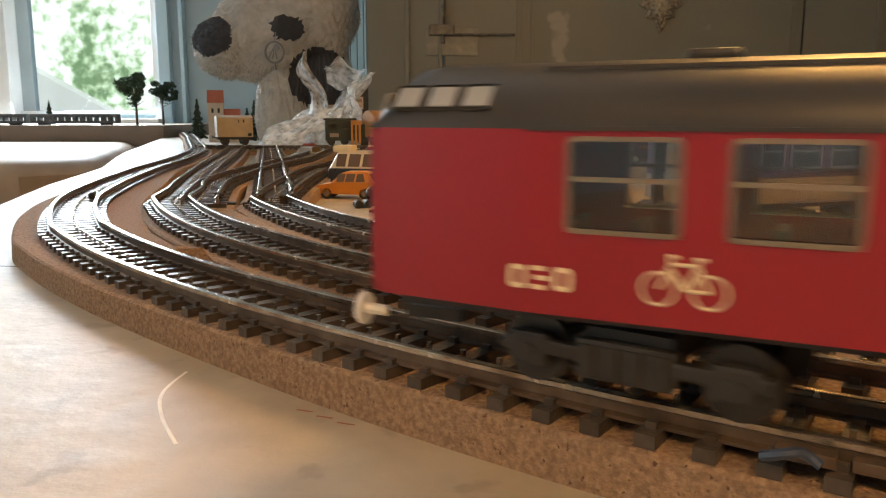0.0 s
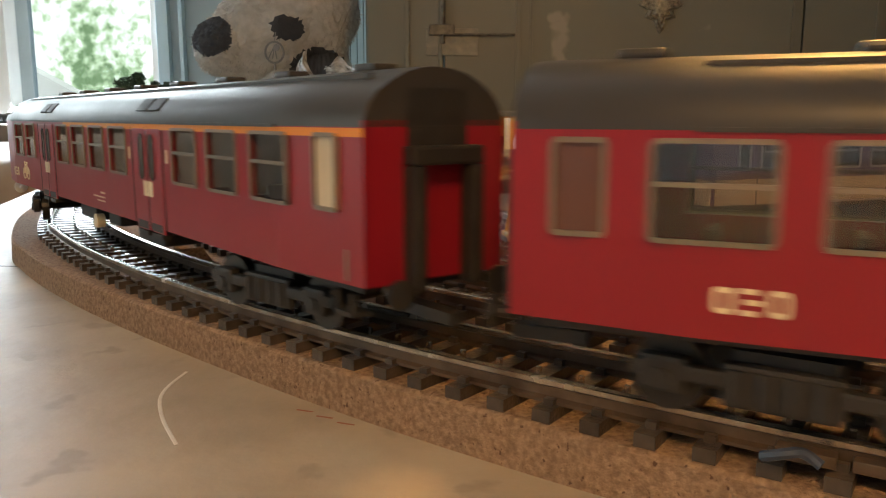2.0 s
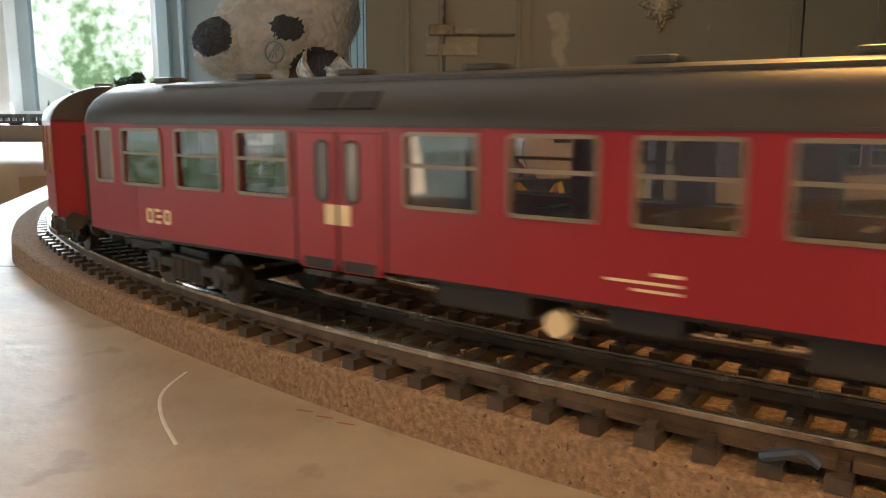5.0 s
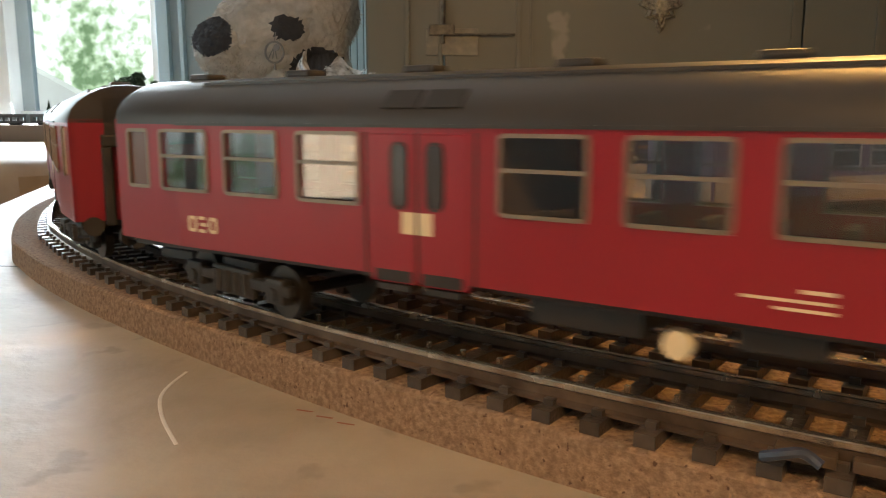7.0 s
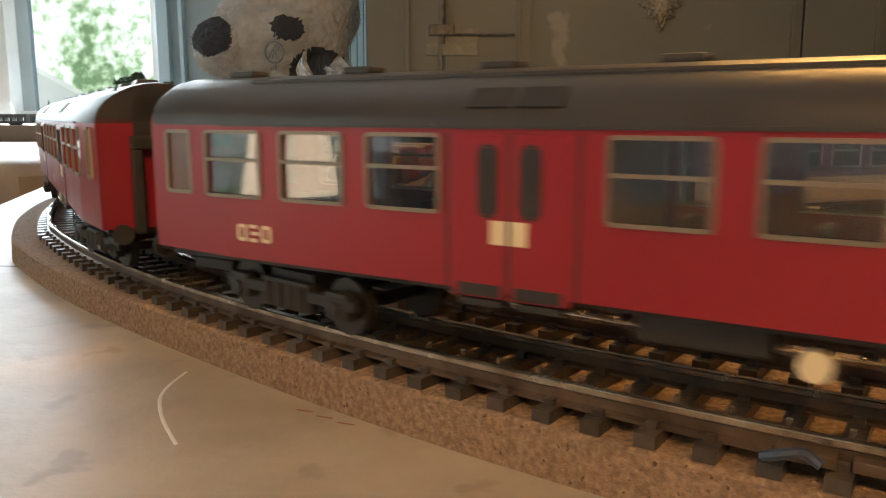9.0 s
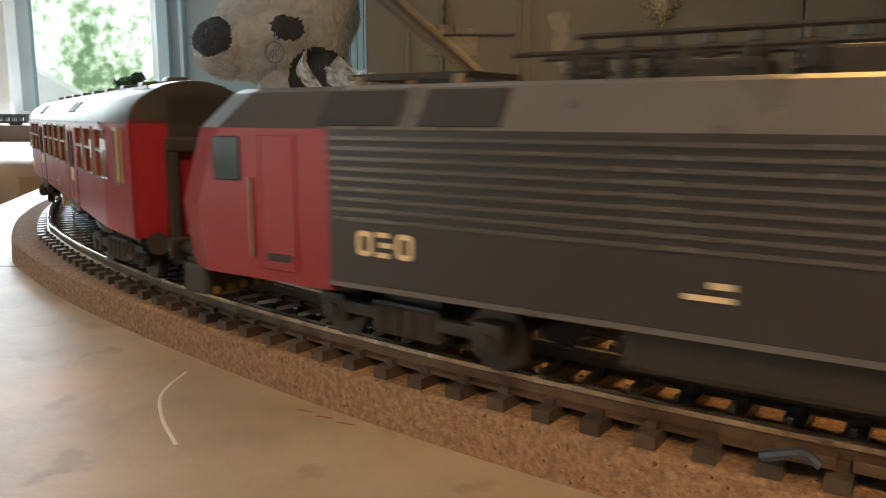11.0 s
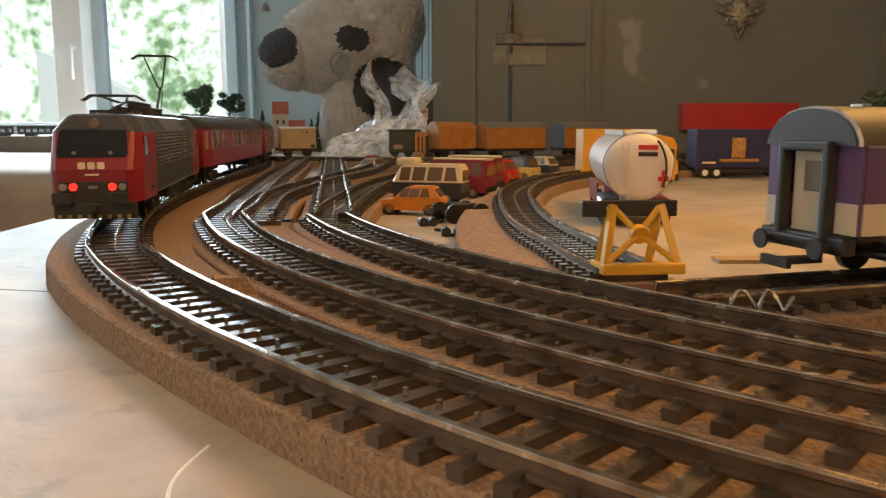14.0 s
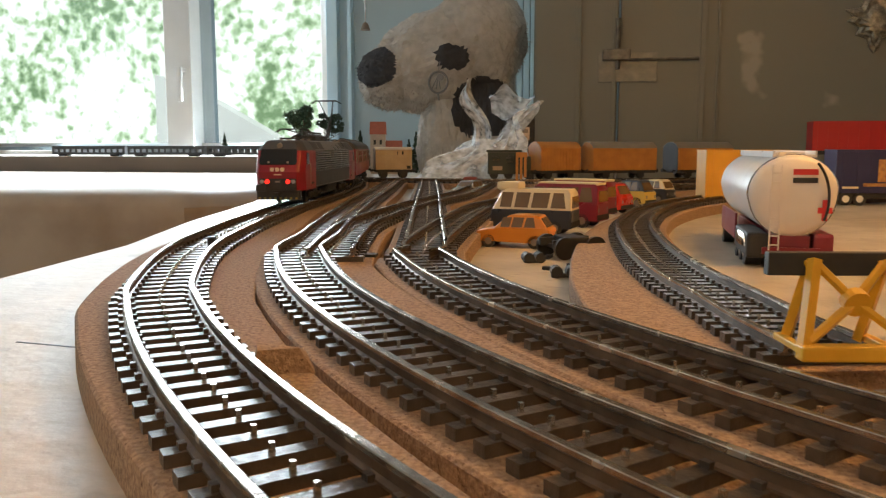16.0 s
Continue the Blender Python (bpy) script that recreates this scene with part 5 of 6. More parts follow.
def goods_wagon(s, label, paint, roofm, length=70.0, height=27.0, arch=8.0, turn=0.0, bars=True, line=BACK, end_paint=None, wrap=0):
    d = line.way(s)
    p = line.at(s)
    top = thing("goods_wagon", label, "goods wagon", "standing goods wagons", m=pose(p.x, p.y, RAIL, 0, 0, math.degrees(math.atan2(d.y, d.x)) + turn))
    n = length / 2
    w = 15.5
    part("body", mm_boxes((-n, -w, 11, n, w, 11 + height), bevel=0.3), paint, top)
    for k in range(int(length / 4.4)):
        x = -n + 2 + k * 4.4
        part("plank", mm_boxes((x - 2.0, -w - 0.35, 11.6, x + 2.0, -w + 0.1, 10.6 + height), bevel=0.15), paint, top)
    if bars:
        for x in (-n + 0.8, -8, 8, n - 0.8):
            part("post", mm_boxes((x - 0.7, -w - 0.8, 11, x + 0.7, -w, 11 + height)), paint, top)
    bm = bmesh.new()
    prof = [(-w - 0.6 + (2 * w + 1.2) * k / 14, 11 + height + arch * math.sin(math.pi * k / 14) ** 0.75) for k in range(15)]
    loft(bm, [[(x * MM, y * MM, z * MM) for y, z in prof] for x in (-n - 0.6, n + 0.6)])
    part("roof", bm, roofm, top, "", True)
    bm = bmesh.new()
    loft(bm, [[(x * MM, y * 0.96 * MM, (z - 0.6) * MM) for y, z in prof] for x in (-n - 0.9, -n + 1)])
    part("end_gable", bm, end_paint or paint, top)
    part("end_panel", mm_boxes((-n - 0.5, -w + 0.4, 11, -n + 0.4, w - 0.4, 11 + height)), end_paint or paint, top)
    part("underframe", mm_boxes((-n, -w + 2, 7.5, n, w - 2, 11)), M_BLACK, top)
    for k in (-1, 1):
        for e in (-1, 1):
            bm = bmesh.new()
            rod(bm, (e * n * MM, k * 10 * MM, 10 * MM), (e * (n + 5) * MM, k * 10 * MM, 10 * MM), 0.9 * MM)
            rod(bm, (e * (n + 4.4) * MM, k * 10 * MM, 10 * MM), (e * (n + 5.2) * MM, k * 10 * MM, 10 * MM), 2.4 * MM, 12)
            part("buffer", bm, M_BLACK, top)
    for x in (-n * 0.55, n * 0.55):
        hang("wheelset", WHEELSET, top, pose(x * MM, 0, 0))
        part("axle_guard", mm_boxes((x - 4, -13.5, 3, x + 4, -11.5, 8)), M_BLACK, top)
    return top


OCHRE = mat("wagon_ochre", (0.50, 0.22, 0.05), 0.55, 0, (0.36, 0.14, 0.035), 80, 0.6, 0.1, spots=((0.62, 0.36, 0.12), 90, 0.68))
GREYROOF = mat("wagon_roof_grey", (0.23, 0.21, 0.18), 0.5, 0, None, 60, 0.5, 0.05)
TAN = mat("boxcar_tan", (0.52, 0.40, 0.24), 0.55, 0, (0.42, 0.3, 0.17), 70, 0.6, 0.1)
GREYTAN = mat("boxcar_end", (0.33, 0.26, 0.19), 0.6, 0, None, 70, 0.5, 0.1)


def s_at_x(line, x):
    return float(line.s[int(np.argmin(np.abs(line.xy[:, 0] - x)))])


goods_wagon(s_at_x(BACK, -0.076), "ochre arched-roof goods wagon on the rear track", OCHRE, OCHRE, 56, turn=22)
goods_wagon(s_at_x(BACK, 0.002), "ochre planked goods wagon with grey arched roof", OCHRE, GREYROOF, 88, turn=9)
goods_wagon(s_at_x(BACK, 0.10), "dark ochre goods wagon with grey roof", OCHRE, GREYROOF, 84, turn=4, end_paint=M_BLACK)
w = goods_wagon(s_at_x(BACK, -0.283), "tan wooden box van with grey end", TAN, TAN, 46, 25, 3.5, turn=28, end_paint=GREYTAN)
part("door_mark", mm_boxes((4, -16.4, 30, 5, -15.4, 34), (10, -16.4, 30, 12, -15.4, 34), (16, -16.4, 12, 21, -15.4, 16)), M_BLACK, w)
part("door_mark", mm_boxes((-23.6, -13, 12, -22.8, -8, 17), (-23.6, 8, 12, -22.8, 13, 17)), M_BLACK, w)


def toy_car(label, place, turn, length, width, height, paint, roof_paint=None, style="hatch", low_paint=None):
    top = thing("toy_car", label, "toy car", "parked toy cars", m=pose(place[0], place[1], 0, 0, 0, turn))
    n, w, h = length / 2, width / 2, height
    r = h * (0.20 if style == "hatch" else 0.16)
    if style == "hatch":
        low = [(-n, 0.24 * h), (-n * 0.98, 0.55 * h), (-n * 0.9, 0.62 * h), (n * 0.42, 0.60 * h), (n * 0.92, 0.50 * h), (n, 0.40 * h), (n * 0.98, 0.2 * h), (-n * 0.95, 0.16 * h)]
        up = [(-n * 0.94, 0.58 * h), (-n * 0.70, 0.97 * h), (-n * 0.55, h), (n * 0.0, h), (n * 0.12, 0.97 * h), (n * 0.50, 0.58 * h)]
    else:
        low = [(-n, 0.16 * h), (-n, 0.55 * h), (n * 0.96, 0.55 * h), (n, 0.38 * h), (n * 0.98, 0.14 * h)]
        up = [(-n, 0.53 * h), (-n * 0.98, 0.9 * h), (-n * 0.9, h), (n * 0.6, h), (n * 0.72, 0.94 * h), (n * 0.97, 0.53 * h)]

    def hull(prof, ws):
        bm = bmesh.new()
        c = sum(x for x, z in prof) / len(prof)
        loft(bm, [[((c + (x - c) * f) * MM, y * MM, z * MM) for x, z in prof] for y, f in ws])
        return bm
    body = part("body", hull(low, ((-w, 0.97), (-w * 0.93, 1.0), (w * 0.93, 1.0), (w, 0.97))), low_paint or paint, top, "", True)
    bm = bmesh.new()
    c = sum(x for x, z in up) / len(up)
    zb = min(z for x, z in up)
    rings = []
    for y in (-1, -0.93, 0.93, 1):
        rings.append([((c + (x - c) * (0.98 if abs(y) == 1 else 1)) * MM, y * w * (0.97 - 0.16 * (z - zb) / (h - zb)) * MM, z * MM) for x, z in up])
    loft(bm, rings)
    cabin = part("cabin", bm, roof_paint or paint, top, "", True)
    # side and end glazing
    zb2, zt = zb + (h - zb) * 0.14, h - (h - zb) * 0.16
    spans = ((-0.62, -0.32), (-0.26, 0.02), (0.06, 0.30)) if style == "hatch" else ((-0.86, -0.5), (-0.42, -0.02), (0.06, 0.4), (0.48, 0.76))
    for a, b in spans:
        for k in (-1, 1):
            bm = bmesh.new()
            ya, yb = k * w * (0.97 - 0.16 * 0.14), k * w * (0.97 - 0.16 * 0.84)
            lean = -0.06 * n
            p = [(a * n, ya, zb2), (b * n, ya, zb2), (b * n + lean, yb, zt), (a * n - lean * (1 if a < -0.5 else -1), yb, zt)]
            loft(bm, [[(x * MM, (y + k * d) * MM, z * MM) for x, y, z in p] for d in (-0.3, 0.25)])
            part("window", bm, M_CARGLASS, cabin)
    for e in (-1, 1):
        (x0, z0), (x1, z1) = (up[0], up[1]) if e < 0 else (up[-1], up[-2])
        bm = bmesh.new()
        pa, pb = 0.18, 0.86
        q = [(x0 + (x1 - x0) * f, z0 + (z1 - z0) * f) for f in (pa, pb)]
        loft(bm, [[((x + e * d) * MM, y * w * 0.8 * MM, z * MM) for (x, z), y in ((q[0], -1), (q[0], 1), (q[1], 0.88), (q[1], -0.88))] for d in (-0.3, 0.3)])
        part("windscreen" if e > 0 else "rear_window", bm, M_CARGLASS, cabin)
        part("bumper", mm_boxes((min(e * n * 0.96, e * (n + 0.5)), -w * 0.95, 0.18 * h, max(e * n * 0.96, e * (n + 0.5)), w * 0.95, 0.3 * h), bevel=0.2), M_BLACK, body)
        for k in (-1, 1):
            part("lamp", mm_boxes((e * n * 0.985 - 0.4, k * w * 0.72 - 1.0, 0.36 * h, e * n * 0.985 + 0.4, k * w * 0.72 + 1.0, 0.46 * h), bevel=0.1), M_LENS, body)
    car_wheels(top, (-n * 0.6, n * 0.62), w * 1.0, r, w * 0.3, M_FRAME)
    return top


M_CARGLASS = mat("car_glass", (0.16, 0.10, 0.05), 0.1, 0, (0.1, 0.07, 0.04), 60)
ORANGE = mat("car_orange", (0.66, 0.24, 0.03), 0.3, 0, None, 60, 0.3)
CREAMCAR = mat("car_cream", (0.72, 0.60, 0.40), 0.35, 0, None, 60, 0.3)
WINE = mat("car_wine", (0.22, 0.02, 0.035), 0.3, 0, None, 60, 0.3)
NAVY = mat("car_navy", (0.035, 0.04, 0.055), 0.3, 0, None, 60, 0.3)
CARRED = mat("car_red", (0.55, 0.035, 0.02), 0.28, 0, None, 60, 0.3)
YELLOW = mat("car_yellow", (0.72, 0.52, 0.12), 0.3, 0, None, 60, 0.3)
SILVER = mat("car_silver", (0.55, 0.5, 0.42), 0.25, 0.6, None, 60, 0.3)
DGREEN = mat("dark_green", (0.02, 0.03, 0.022), 0.4, 0, None, 60, 0.4)
toy_car("orange toy hatchback with clear windows", (-0.0600, 0.505), 172, 40, 18, 17, ORANGE)
camper = toy_car("cream and navy toy camper van with roof box", (-0.0560, 0.572), 168, 50, 20, 27, CREAMCAR, CREAMCAR, "van", NAVY)
part("roof_box", mm_boxes((8, -7, 26, 22, 7, 31), bevel=1.5), CREAMCAR, camper)
van = toy_car("wine-red toy van with pale roof", (-0.0400, 0.625), 160, 52, 21, 28, WINE, WINE, "van", WINE)
part("roof_cap", mm_boxes((-25, -8, 27.2, 17, 8, 29), bevel=0.8), CREAMCAR, van, "cream roof")
van = toy_car("wine-red toy minibus with cream roof", (-0.0330, 0.680), 158, 50, 20, 28, WINE, WINE, "van", WINE)
part("roof_cap", mm_boxes((-24, -8, 27.2, 17, 8, 29), bevel=0.8), CREAMCAR, van, "cream roof")
toy_car("bright red toy car with dark windows", (-0.0155, 0.735), 150, 42, 20, 24, CARRED)
toy_car("yellow and black toy car", (0.0060, 0.800), 148, 42, 19, 24, YELLOW, NAVY)
toy_car("black toy car with pale roof", (0.0290, 0.865), 146, 40, 18, 22, NAVY, CREAMCAR)
toy_car("small silver toy saloon near the points", (-0.1570, 0.925), 250, 42, 20, 17, SILVER)


def dark_engine():
    top = thing("dark_green_engine", "dark green boxy toy engine on the rear track", "locomotive", m=pose(-0.128, 1.085, RAIL, 0, 0, 10))
    part("cab", mm_boxes((-32, -15, 6, 8, 15, 33), bevel=1.0), DGREEN, top)
    part("hood", mm_boxes((8, -13, 6, 34, 13, 28), bevel=1.0), DGREEN, top)
    part("roof", mm_boxes((-34, -16, 33, 10, 16, 36), bevel=1.2), DGREEN, top)
    for x in (-22, -4):
        part("window", mm_boxes((x - 5, -15.4, 20, x + 5, -14.8, 29), bevel=0.3), M_TINT, top)
    part("plate", mm_boxes((-26, -15.4, 11, -14, -14.8, 16)), GREYTAN, top)
    for x in (-24, -6, 18):
        hang("wheelset", WHEELSET, top, pose(x * MM, 0, 0))
    part("striped_rail", mm_boxes((34, -16.5, 7, 36, -15.5, 30)), OCHRE, top)


dark_engine()
tagged(part("red_brick_load", mm_boxes((-7, -5, 0, 7, 5, 16), (-8, -6, 13, 8, 6, 15), bevel=0.4), mat("brick_red", (0.3, 0.06, 0.04), 0.6, 0, None, 90)), "small red toy hut beside the rear track", "hut").matrix_basis = pose(-0.177, 1.055, 0)
tagged(part("yellow_sign_panel", mm_boxes((-9, -0.6, 0, -6, 0.6, 44), (-4, -0.6, 14, -1, 0.6, 45), (1, -0.6, 16, 4, 0.6, 46), (-9, -0.5, 40, 5, 0.5, 46), (-9, 0.7, 0, -7, 2, 20)), OCHRE), "yellow painted lattice shapes beside the wagon", "sign").matrix_basis = pose(-0.112, 1.052, 0)


def black_box():
    top = thing("black_carton", "tall black box with a pale label", "box", m=pose(-0.128, 1.215, 0, 0, 0, 4))
    part("box_body", mm_boxes((-15, -12, 0, 15, 12, 96), bevel=1.2), M_BLACK, top)
    part("lid", mm_boxes((-16, -13, 96, 15.6, 13, 99), bevel=0.8), M_BLACK, top)
    part("paper_label", mm_boxes((-6, -12.6, 62, 8, -11.8, 80)), mat("label_paper", (0.6, 0.48, 0.38), 0.6, 0, None, 200), top, "pale paper label")
    part("print", mm_boxes((-4, -13, 72, 6, -12.4, 77), (-4, -13, 65, 5, -12.4, 67)), M_FRAME, top)
    part("top_card", mm_boxes((-26, -16, 99, 16, 14, 101)), M_WHITE, top, "white card on top")


black_box()


def plastic_bag():
    m = bpy.data.materials.new("clear_plastic_film")
    m.use_nodes = True
    t = m.node_tree
    b = t.nodes["Principled BSDF"]
    out = t.nodes["Material Output"]
    b.inputs["Base Color"].default_value = (0.85, 0.9, 0.95, 1)
    b.inputs["Roughness"].default_value = 0.32
    b.inputs["Transmission Weight"].default_value = 0.0
    b.inputs["IOR"].default_value = 1.3
    tr, mx = t.nodes.new("ShaderNodeBsdfTransparent"), t.nodes.new("ShaderNodeMixShader")
    nz = t.nodes.new("ShaderNodeTexNoise")
    nz.inputs["Scale"].default_value = 14
    mp = t.nodes.new("ShaderNodeMapRange")
    mp.inputs["From Min"].default_value, mp.inputs["From Max"].default_value = 0.35, 0.65
    mp.inputs["To Min"].default_value, mp.inputs["To Max"].default_value = 0.25, 0.75
    t.links.new(nz.outputs["Fac"], mp.inputs[0])
    t.links.new(mp.outputs[0], mx.inputs[0])
    t.links.new(tr.outputs[0], mx.inputs[1])
    t.links.new(b.outputs[0], mx.inputs[2])
    t.links.new(mx.outputs[0], out.inputs[0])
    bm = bmesh.new()
    n_a, n_z = 84, 40
    rings = []
    for i in range(n_z + 1):
        u = i / n_z
        ring = []
        for k in range(n_a):
            a = k * math.tau / n_a
            top_h = 0.062 + 0.052 * max(0, math.cos(a - 0.25)) ** 0.8
            z = 0.001 + top_h * u
            rx = 0.080 * (1 - 0.55 * u) + 0.012 * math.sin(3 * a + 7 * u)
            ry = 0.050 * (1 - 0.5 * u)
            f = noise.noise(Vector((math.cos(a) * 3.2, math.sin(a) * 3.2, u * 2.6))) * 0.016 + abs(noise.noise(Vector((math.cos(a) * 4, math.sin(a) * 4, u * 1.2 + 5)))) * 0.012
            crease = 0.006 * abs(math.sin(a * 7 + 3 * u + 2 * noise.noise(Vector((a, u * 3, 1)))))
            ring.append((-0.205 + (rx + f - crease) * math.cos(a) + 0.055 * u ** 1.4, 1.175 + (ry + f * 0.6 - crease) * math.sin(a), z))
        rings.append(ring)
    loft(bm, rings, cap=False)
    # a crest of film that rises to a torn tip
    crest = []
    for i in range(15):
        u = i / 14
        crest.append([(-0.182 + 0.008 * math.sin(6 * u) - 0.016 * u + x * (1.15 - u * 0.8) + 0.003 * noise.noise(Vector((x * 30, u * 3, 2))), 1.165 + 0.007 * math.sin(x * 300 + 4 * u), 0.055 + 0.085 * u + 0.01 * x / 0.02 * u) for x in [(-0.013 + 0.026 * k / 12) for k in range(13)]])
    loft(bm, crest, cap=False, closed=False)
    sheet = []
    for i in range(13):
        u = i / 12
        sheet.append([(-0.172 + 0.06 * u, 1.17 + 0.03 * v, 0.118 + 0.010 * u + 0.012 * math.sin(5 * u + 3 * v) - 0.02 * v + 0.006 * noise.noise(Vector((u * 4, v * 4, 9)))) for v in [k / 10 for k in range(11)]])
    loft(bm, sheet, cap=False, closed=False)
    tagged(part("plastic_bag", bm, m, None, "", True), "crumpled clear plastic bag lying on boxes", "plastic bag")


plastic_bag()


def toy_church():
    plaster = mat("tower_plaster", (0.55, 0.47, 0.38), 0.7, 0, None, 200, 0.4)
    tile = mat("roof_tile_red", (0.42, 0.12, 0.07), 0.6, 0, None, 200, 0.5)
    top = thing("toy_church", "pale model church tower with red tiled roofs", "toy building", m=pose(-0.458, 1.62, 0, 0, 0, 12))
    part("tower", mm_boxes((-15, -12, 0, 15, 12, 78), bevel=0.5), plaster, top)
    bm = bmesh.new()
    extrude_x(bm, [(-14, 78), (14, 78), (0, 103)], -16, 16)
    for v in bm.verts:
        v.co = Vector((v.co.x, v.co.y, v.co.z)) * MM
    part("tower_roof", bm, tile, top)
    part("nave", mm_boxes((15, -14, 0, 46, 14, 40)), plaster, top)
    bm = bmesh.new()
    extrude_x(bm, [(-17, 39), (17, 39), (0, 66)], 14, 48)
    for v in bm.verts:
        v.co = v.co * MM
    part("nave_roof", bm, tile, top)
    for x, z in ((-6, 58), (6, 58), (0, 30)):
        part("window", mm_boxes((x - 2.2, -12.5, z, x + 2.2, -11.8, z + 9), bevel=0.3), M_BLACK, top)


toy_church()

LEAF = mat("dark_foliage", (0.05, 0.085, 0.045), 0.8, 0, (0.025, 0.045, 0.025), 300, 0.8, island=0.2)
BARK = mat("twig_brown", (0.09, 0.06, 0.04), 0.9, 0, None, 300, 0.6)


def toy_tree(label, place, z0, height, crown, seed, conifer=False, trunk=0.35):
    rnd = random.Random(seed)
    top = thing("toy_tree", label, "toy tree", "model trees", m=pose(*place, z0))
    bm = bmesh.new()
    rod(bm, (0, 0, 0), (0, 0, height * (0.96 if conifer else 0.8)), height * 0.03, 7, height * 0.008)
    if not conifer:
        for k in range(9):
            a = k * 2.4
            z = height * (trunk + 0.05 * k)
            rod(bm, (0, 0, z - height * 0.08), (crown * 0.75 * math.cos(a), crown * 0.75 * math.sin(a), z + height * 0.05), height * 0.011, 5, height * 0.004)
    part("trunk", bm, BARK, top)
    bm = bmesh.new()
    centres = [(Vector((rnd.gauss(0, 0.5), rnd.gauss(0, 0.5), rnd.uniform(-1, 1))), rnd.uniform(0.25, 0.5)) for _ in range(15)]
    for k in range(2200):
        if conifer:
            u = rnd.random() ** 1.4
            layer = 0.75 + 0.25 * math.cos(u * 38)
            r = crown * (1 - u) * layer * math.sqrt(rnd.uniform(0.2, 1))
            a = rnd.uniform(0, math.tau)
            c = Vector((r * math.cos(a), r * math.sin(a), height * (0.10 + 0.88 * u) - r * 0.3))
            size = height * 0.025
        else:
            q, rad = rnd.choice(centres)
            v = Vector((rnd.gauss(0, 1), rnd.gauss(0, 1), rnd.gauss(0, 1))).normalized() * rad * rnd.random() ** 0.4
            c = q + v
            c = Vector((c.x * crown, c.y * crown, height * (trunk + (1 - trunk) * 0.5) + c.z * height * (1 - trunk) * 0.46))
            size = height * 0.026
        e1 = Vector((rnd.gauss(0, 1), rnd.gauss(0, 1), rnd.gauss(0, 1))).normalized() * size
        e2 = Vector((rnd.gauss(0, 1), rnd.gauss(0, 1), rnd.gauss(0, 1))).normalized() * size
        bm.faces.new([bm.verts.new(c - e1), bm.verts.new(c + e2), bm.verts.new(c + e1), bm.verts.new(c - e2)])
    me = bpy.data.meshes.new("crown")
    bm.to_mesh(me)
    bm.free()
    me.materials.append(LEAF)
    o = new("crown", me)
    o.parent = top
    tagged(o, kind="stuff")


SHELF = 0.030
toy_tree("dark round model tree before the window", (-0.775, 2.03), SHELF, 0.125, 0.033, 3, trunk=0.45)
toy_tree("dark spreading model tree by the window frame", (-0.715, 2.05), SHELF, 0.105, 0.038, 4, trunk=0.5)
toy_tree("small dark model fir", (-1.005, 2.05), SHELF, 0.062, 0.016, 5, True)
toy_tree("green model fir by the church", (-0.545, 1.78), 0, 0.09, 0.022, 6, True)
toy_tree("green model fir by the church", (-0.395, 1.68), 0, 0.085, 0.02, 7, True)
toy_tree("green model fir by the church", (-0.42, 1.72), 0, 0.07, 0.02, 8, True)
toy_tree("bushy dark green model tree behind the siding", (0.375, 0.86), 0, 0.098, 0.036, 9, trunk=0.55)


def toy_house():
    wall = mat("house_brown", (0.30, 0.17, 0.09), 0.6, 0, None, 200, 0.5)
    top = thing("toy_house", "brown model house with a shallow gable roof", "toy building", m=pose(0.485, 0.80, 0, 0, 0, 8))
    part("wall", mm_boxes((-38, -30, 0, 60, 30, 72), bevel=0.5), wall, top)
    bm = bmesh.new()
    loft(bm, [[(x * MM, y * MM, z * MM) for x, z in ((-46, 70), (-46, 74), (10, 104), (66, 74), (66, 70), (10, 99))] for y in (-36, 36)])
    part("roof", bm, mat("house_roof", (0.32, 0.12, 0.06), 0.6, 0, None, 200, 0.5), top)
    part("gable", mm_boxes((-20, -30.4, 72, 40, 30, 84)), wall, top)
    bm = bmesh.new()
    rod(bm, (-33 * MM, -32 * MM, 60 * MM), (-33 * MM, -32 * MM, 90 * MM), 0.9 * MM, 6)
    part("downpipe", bm, M_CREAM, top)
    for x in (-20, 5, 30):
        part("window", mm_boxes((x - 6, -30.6, 46, x + 6, -29.8, 60), bevel=0.3), M_BLACK, top)


toy_house()


def far_train():
    grey = mat("far_train_grey", (0.10, 0.10, 0.10), 0.5, 0, None, 90)
    for i, x in enumerate((-1.36, -1.135, -0.91)):
        top = thing("small_coach", "small dark model coach standing by the window", "railway coach", "far coaches", m=pose(x, 1.985, SHELF))
        part("body", mm_boxes((-108, -10, 4, 108, 10, 10), (-108, -10, 19, 108, 10, 24), bevel=0.5), grey, top)
        for k in range(13):
            part("pillar", mm_boxes((-108 + k * 17.5, -10, 10, -102 + k * 17.5, 10, 19)), grey, top)
        part("roof", mm_boxes((-109, -9, 24, 109, 9, 27), bevel=1.2), grey, top)
        part("bogie", mm_boxes((-90, -8, 0, -64, 8, 4)), M_BLACK, top)
        part("bogie", mm_boxes((64, -8, 0, 90, 8, 4)), M_BLACK, top)


far_train()


